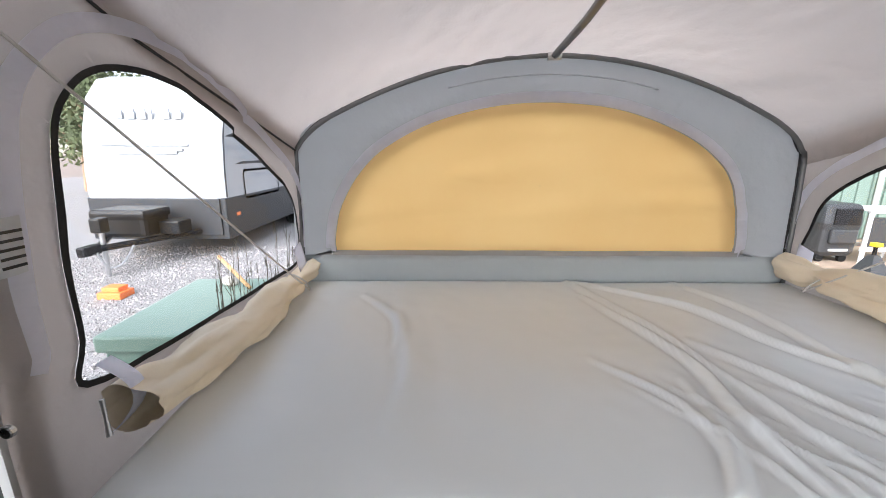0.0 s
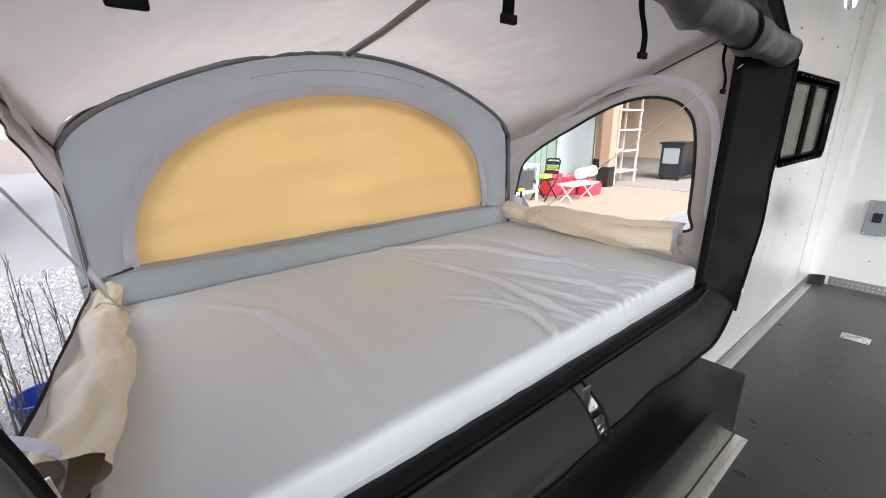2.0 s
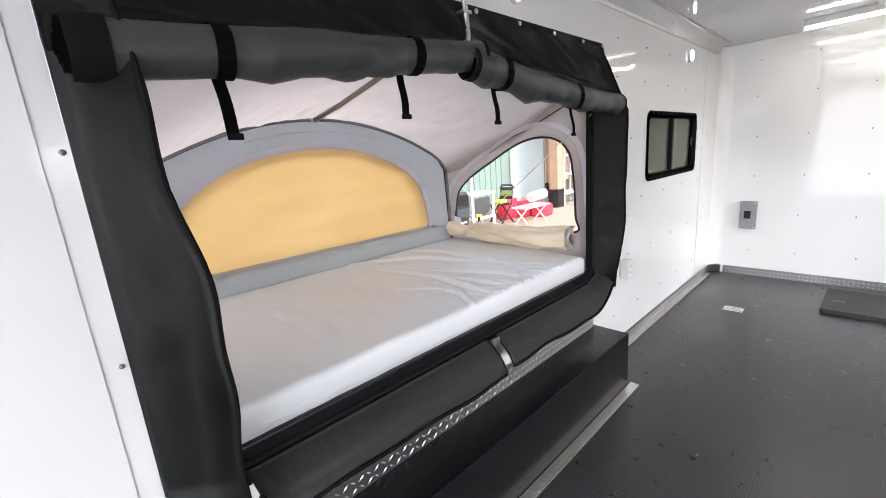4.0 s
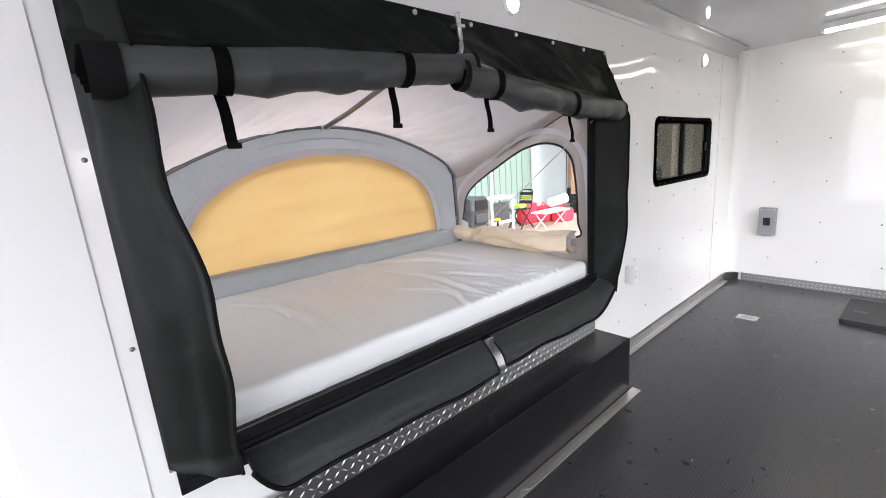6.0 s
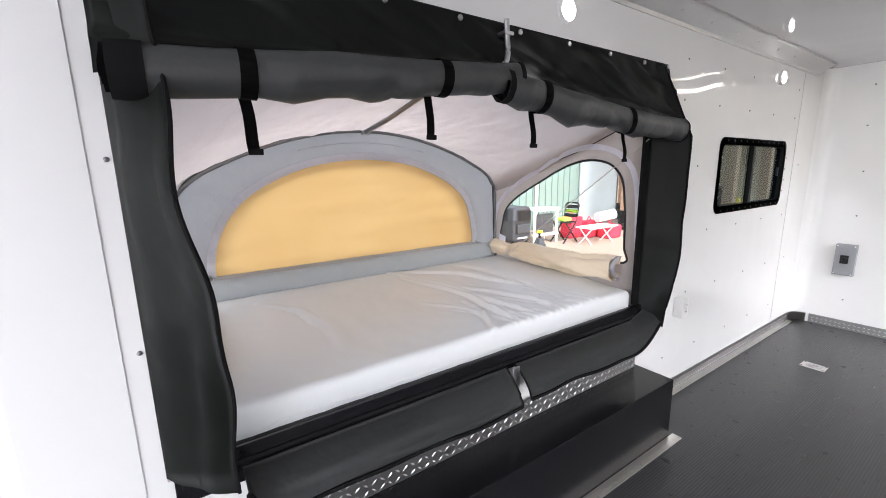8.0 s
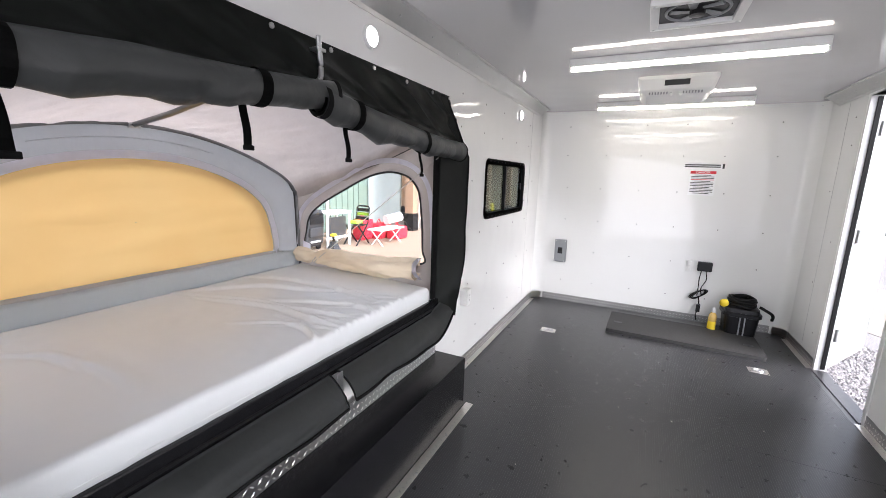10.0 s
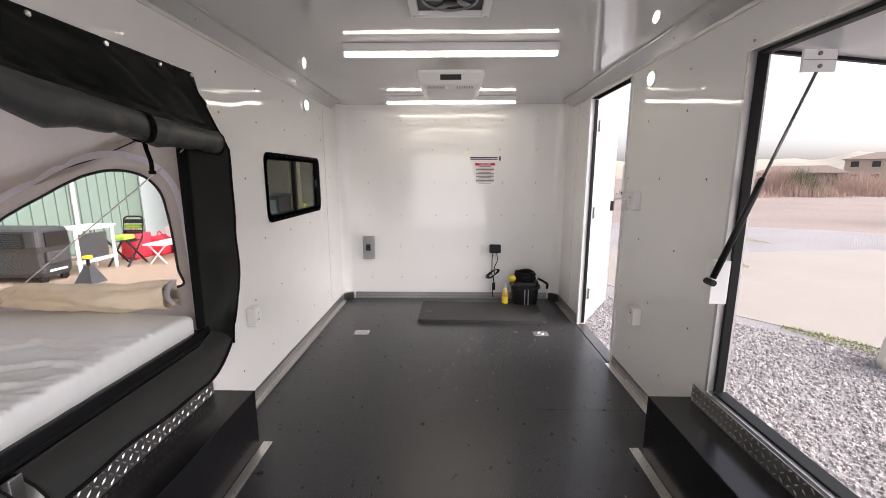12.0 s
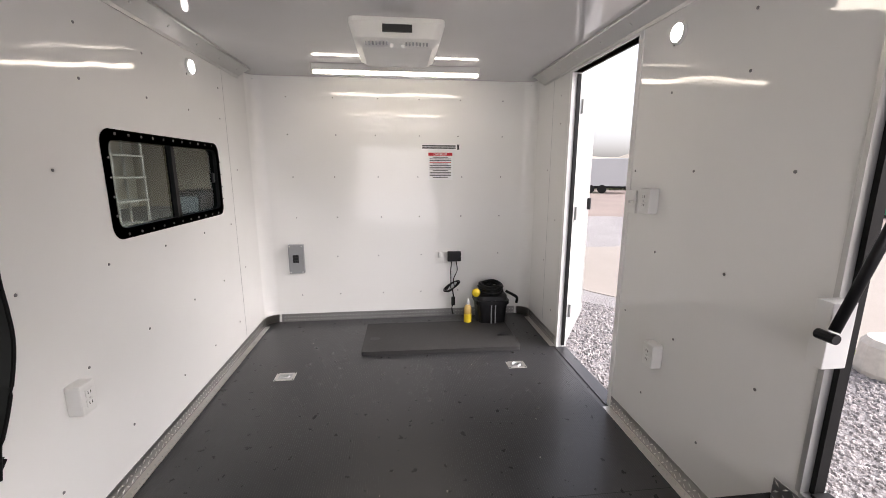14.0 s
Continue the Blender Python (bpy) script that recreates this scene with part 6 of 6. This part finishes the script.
part("seat", sheet(lambda u, v: (8.80 + 0.45 * u, 6.98 + 0.41 * v, -0.02 - 0.04 * math.sin(3.14 * u)), 6, 6, 0.01), DARKGREY, fc, smooth=True)
for k in range(3):
    part("back_band", sheet(lambda u, v: (9.26 + 0.03 * (u + k), 6.98 + 0.41 * v, 0.09 + 0.115 * k + 0.085 * u), 2, 6, 0.01), LIME if k == 1 else DARKGREY, fc, "lime band" if k == 1 else "", smooth=True)
part("cushion", box(8.85, 9.15, 7.05, 7.30, 0.0, 0.10, 0.03), LIME, fc, "lime cushion on the seat")
ft = thing("folding_table", (9.5, 6.5, G), "low white folding table with clutter", "table")
part("tabletop", box(9.0, 10.1, 6.3, 6.8, -0.15, -0.11, 0.01), WPLASTIC, ft)
for dx in (9.1, 10.0):
    for dy, e_ in ((6.36, 6.74), (6.74, 6.36)):
        part("leg", tube([(dx, dy, G + 0.03), (dx, e_, -0.15)], 0.018, 8), WPLASTIC, ft)
for i, (x, y, sx, sz) in enumerate(((10.3, 7.35, 0.30, 0.45), (10.55, 6.85, 0.27, 0.38), (9.75, 7.55, 0.25, 0.62))):
    bg = thing("duffel_bag", (x, y, G), "red fabric bag standing on the concrete", "bag", "red bags")
    b_ = box(-sx, sx, -sx * 0.8, sx * 0.8, 0.0, sz, 0.07, seg=3)
    bmesh.ops.subdivide_edges(b_, edges=b_.edges[:], cuts=2, use_grid_fill=True)
    for v in b_.verts:
        k = 0.07 * wob(v.co.x + i, v.co.y, v.co.z, 5)
        v.co = Vector((x + v.co.x * (1 + k * 2) + 0.10 * v.co.z, y + v.co.y * (1 + k), G + 0.03 + max(0.0, v.co.z + (k * 0.5 if v.co.z > 0.1 else 0))))
    part("body", b_, RED, bg, smooth=True)
    part("handle", tube(smooth_loop([(x - sx * 0.4, y, G + sz), (x, y, G + sz * 1.35), (x + sx * 0.4, y, G + sz)], 10, False), 0.015, 6), RED, bg)
pr = thing("paper_roll", (10.3, 6.9, 0.1), "white roll lying on the red bags", "roll")
part("roll", tube([(10.1, 6.95, 0.02), (10.65, 6.8, 0.10)], 0.14, 16), WPLASTIC, pr)
JX, JY = 7.5, 6.66
js = thing("jack_stand", (JX, JY, G), "dark grey axle stand with a yellow top on the concrete", "jack stand")
jb = bmesh.new()
lv = [[jb.verts.new((JX + w * cx, JY + w * cy, G + 0.03 + z)) for cx, cy in ((1, 1), (-1, 1), (-1, -1), (1, -1))] for w, z in ((0.17, 0.0), (0.16, 0.03), (0.055, 0.30), (0.045, 0.32))]
for r0, r1 in zip(lv, lv[1:]):
    for i in range(4):
        jb.faces.new((r0[i], r0[(i + 1) % 4], r1[(i + 1) % 4], r1[i]))
jb.faces.new(lv[0]), jb.faces.new(lv[-1])
part("base", jb, DARKGREY, js)
part("post", tube([(JX, JY, G + 0.33), (JX, JY, G + 0.48)], 0.028, 8), BLACKBOX, js)
part("saddle", box(JX - 0.06, JX + 0.06, JY - 0.05, JY + 0.05, G + 0.48, G + 0.54, 0.012), YPLASTIC, js, "yellow saddle")

# ---------------------------------------------------------------- outside: the open yard
def brush(x, y, w, h, seed, material, lab):
    r = random.Random(seed)
    b_ = bmesh.new()
    for i in range(2200):
        bx, by = x + r.gauss(0, w * 0.33), y + r.gauss(0, w * 0.33)
        a, t = r.uniform(0, 6.28), r.uniform(0.1, 0.6)
        hh = h * r.uniform(0.4, 1.0) * math.exp(-((bx - x) ** 2 + (by - y) ** 2) / (w * w * 0.5))
        L = Vector((math.cos(a) * t * hh * 0.8, math.sin(a) * t * hh * 0.8, hh))
        s_ = Vector((-math.sin(a), math.cos(a), 0)) * 0.024
        p = Vector((bx, by, G))
        b_.faces.new([b_.verts.new(q) for q in (p - s_, p + s_, p + L)])
    return solid("bush", b_, material, lab, "bush", "dry bushes across the yard")


rb2 = random.Random(11)
for i in range(20):
    t = i / 19
    x, y = 43 + rb2.uniform(-3, 3), -23 - 32 * t + rb2.uniform(-2, 2)
    brush(x, y, rb2.uniform(2.8, 6.0), rb2.uniform(2.2, 4.4), i, BUSH if i % 6 else LEAF, "dry pinkish-brown brush at the yard's edge")


def far_house(x, y, w, d, h, roof_h, turn, mat_w, storeys):
    e = thing("far_building", (x, y, G), "low beige building far across the yard", "building", "far buildings")
    Tm = Matrix.Translation((x, y, G)) @ Matrix.Rotation(radians(turn), 4, "Z")
    def q(bm):
        bmesh.ops.transform(bm, matrix=Tm, verts=bm.verts)
        return bm
    part("wall", q(box(-w / 2, w / 2, -d / 2, d / 2, 0, h)), mat_w, e)
    bm = bmesh.new()
    o = 0.6
    vs = [bm.verts.new(p) for p in ((-w / 2 - o, -d / 2 - o, h), (w / 2 + o, -d / 2 - o, h), (w / 2 + o, d / 2 + o, h), (-w / 2 - o, d / 2 + o, h), (-w / 2 + d / 3, 0, h + roof_h), (w / 2 - d / 3, 0, h + roof_h))]
    for f in ((0, 1, 5, 4), (2, 3, 4, 5), (1, 2, 5), (3, 0, 4), (3, 2, 1, 0)):
        bm.faces.new([vs[i] for i in f])
    part("roof", q(bm), ROOFM, e)
    n = int(w / 3.5)
    for sgn in (-1, 1):
        for i in range(n):
            for k in range(storeys):
                cx = -w / 2 + (i + 0.5) * w / n
                yy = sgn * d / 2
                part("window", q(box(cx - 0.7, cx + 0.7, min(yy, yy + sgn * 0.06), max(yy, yy + sgn * 0.06), 1.0 + k * 3.0, 2.3 + k * 3.0)), GLASSDARK, e)


far_house(90, -116, 46, 14, 5.8, 1.8, 44, M("far_tan_wall", (0.44, 0.37, 0.30), 0.9), 2)
far_house(95, -79, 15, 9, 2.6, 1.6, 51, M("far_brown_wall", (0.20, 0.15, 0.12), 0.9), 1)
for i, (x, y) in enumerate(((35, -17.2), (40, -23.5))):
    ct = thing("cargo_trailer", (x, y, G), "white enclosed cargo trailer parked far off", "cargo trailer", "parked cargo trailers")
    Tm = Matrix.Translation((x, y, G)) @ Matrix.Rotation(radians(64), 4, "Z")
    def q(bm):
        bmesh.ops.transform(bm, matrix=Tm, verts=bm.verts)
        return bm
    part("body", q(box(-2.6, 2.6, -1.1, 1.1, 0.5, 2.9, 0.05)), RVWHITE, ct)
    part("skirt", q(box(-2.6, 2.6, -1.12, 1.12, 0.45, 0.62, 0.02)), BLACKBOX, ct)
    part("nose", q(box(-2.75, -2.6, -0.9, 0.9, 0.5, 2.6, 0.05)), RVGREY, ct)
    for dx in (-0.5, 0.45):
        for s in (-1, 1):
            part("wheel", q(tube([(dx, s * 0.95, 0.36), (dx, s * 1.13, 0.36)], 0.36, 18)), RUBBER, ct)
hl = bmesh.new()
def hill(u, v):
    a = radians(-75 + 100 * u)
    d = 240 + 160 * v
    hgt = (14 + 6 * wob(u * 9, 1, 0, 1) + 3 * wob(u * 40, 2, 0, 1)) * math.sin(math.pi * min(1, 0.02 + v * 0.6))
    return (d * math.cos(a), d * math.sin(a), G - 0.5 + hgt)
sheet(hill, 90, 10, bm=hl)
solid("backdrop", hl, HILL, "low dry hills on the horizon", "hills", kind="structure", smooth=True)
hl2 = bmesh.new()
sheet(lambda u, v: ((260 + 100 * v) * math.cos(radians(70 + 120 * u)), (260 + 100 * v) * math.sin(radians(70 + 120 * u)), G - 0.5 + 14 * math.sin(1.6 * v) * (1 + 0.4 * wob(u * 12, 0, 0))), 60, 6, bm=hl2)
solid("backdrop", hl2, HILL, "low dry hills behind the trees", "hills", kind="structure", smooth=True)

# yard clutter seen through the hatch
cb = thing("concrete_block", (4.31, -4.70, G), "rough pale concrete block at the drive's edge", "concrete block")
part("block", lathe([(0.27, 0.0), (0.28, 0.05), (0.26, 0.30), (0.22, 0.36), (0.05, 0.37)], (4.31, -4.70, G + 0.015), 14), STONE, cb)
du = thing("dumpster", (16.5, -20.5, G), "green steel dumpster across the yard", "dumpster")
part("body", box(15.5, 17.5, -21.3, -19.9, G + 0.15, G + 1.3, 0.04), M("green_dumpster_paint", (0.03, 0.22, 0.12), 0.5, var=0.15), du)
part("lid", box(15.45, 17.55, -21.35, -19.85, G + 1.3, G + 1.42, 0.03), BPLASTIC, du)
for dx in (15.7, 17.3):
    part("castor", tube([(dx, -19.95, G + 0.09), (dx, -20.05, G + 0.09)], 0.09, 12), RUBBER, du)
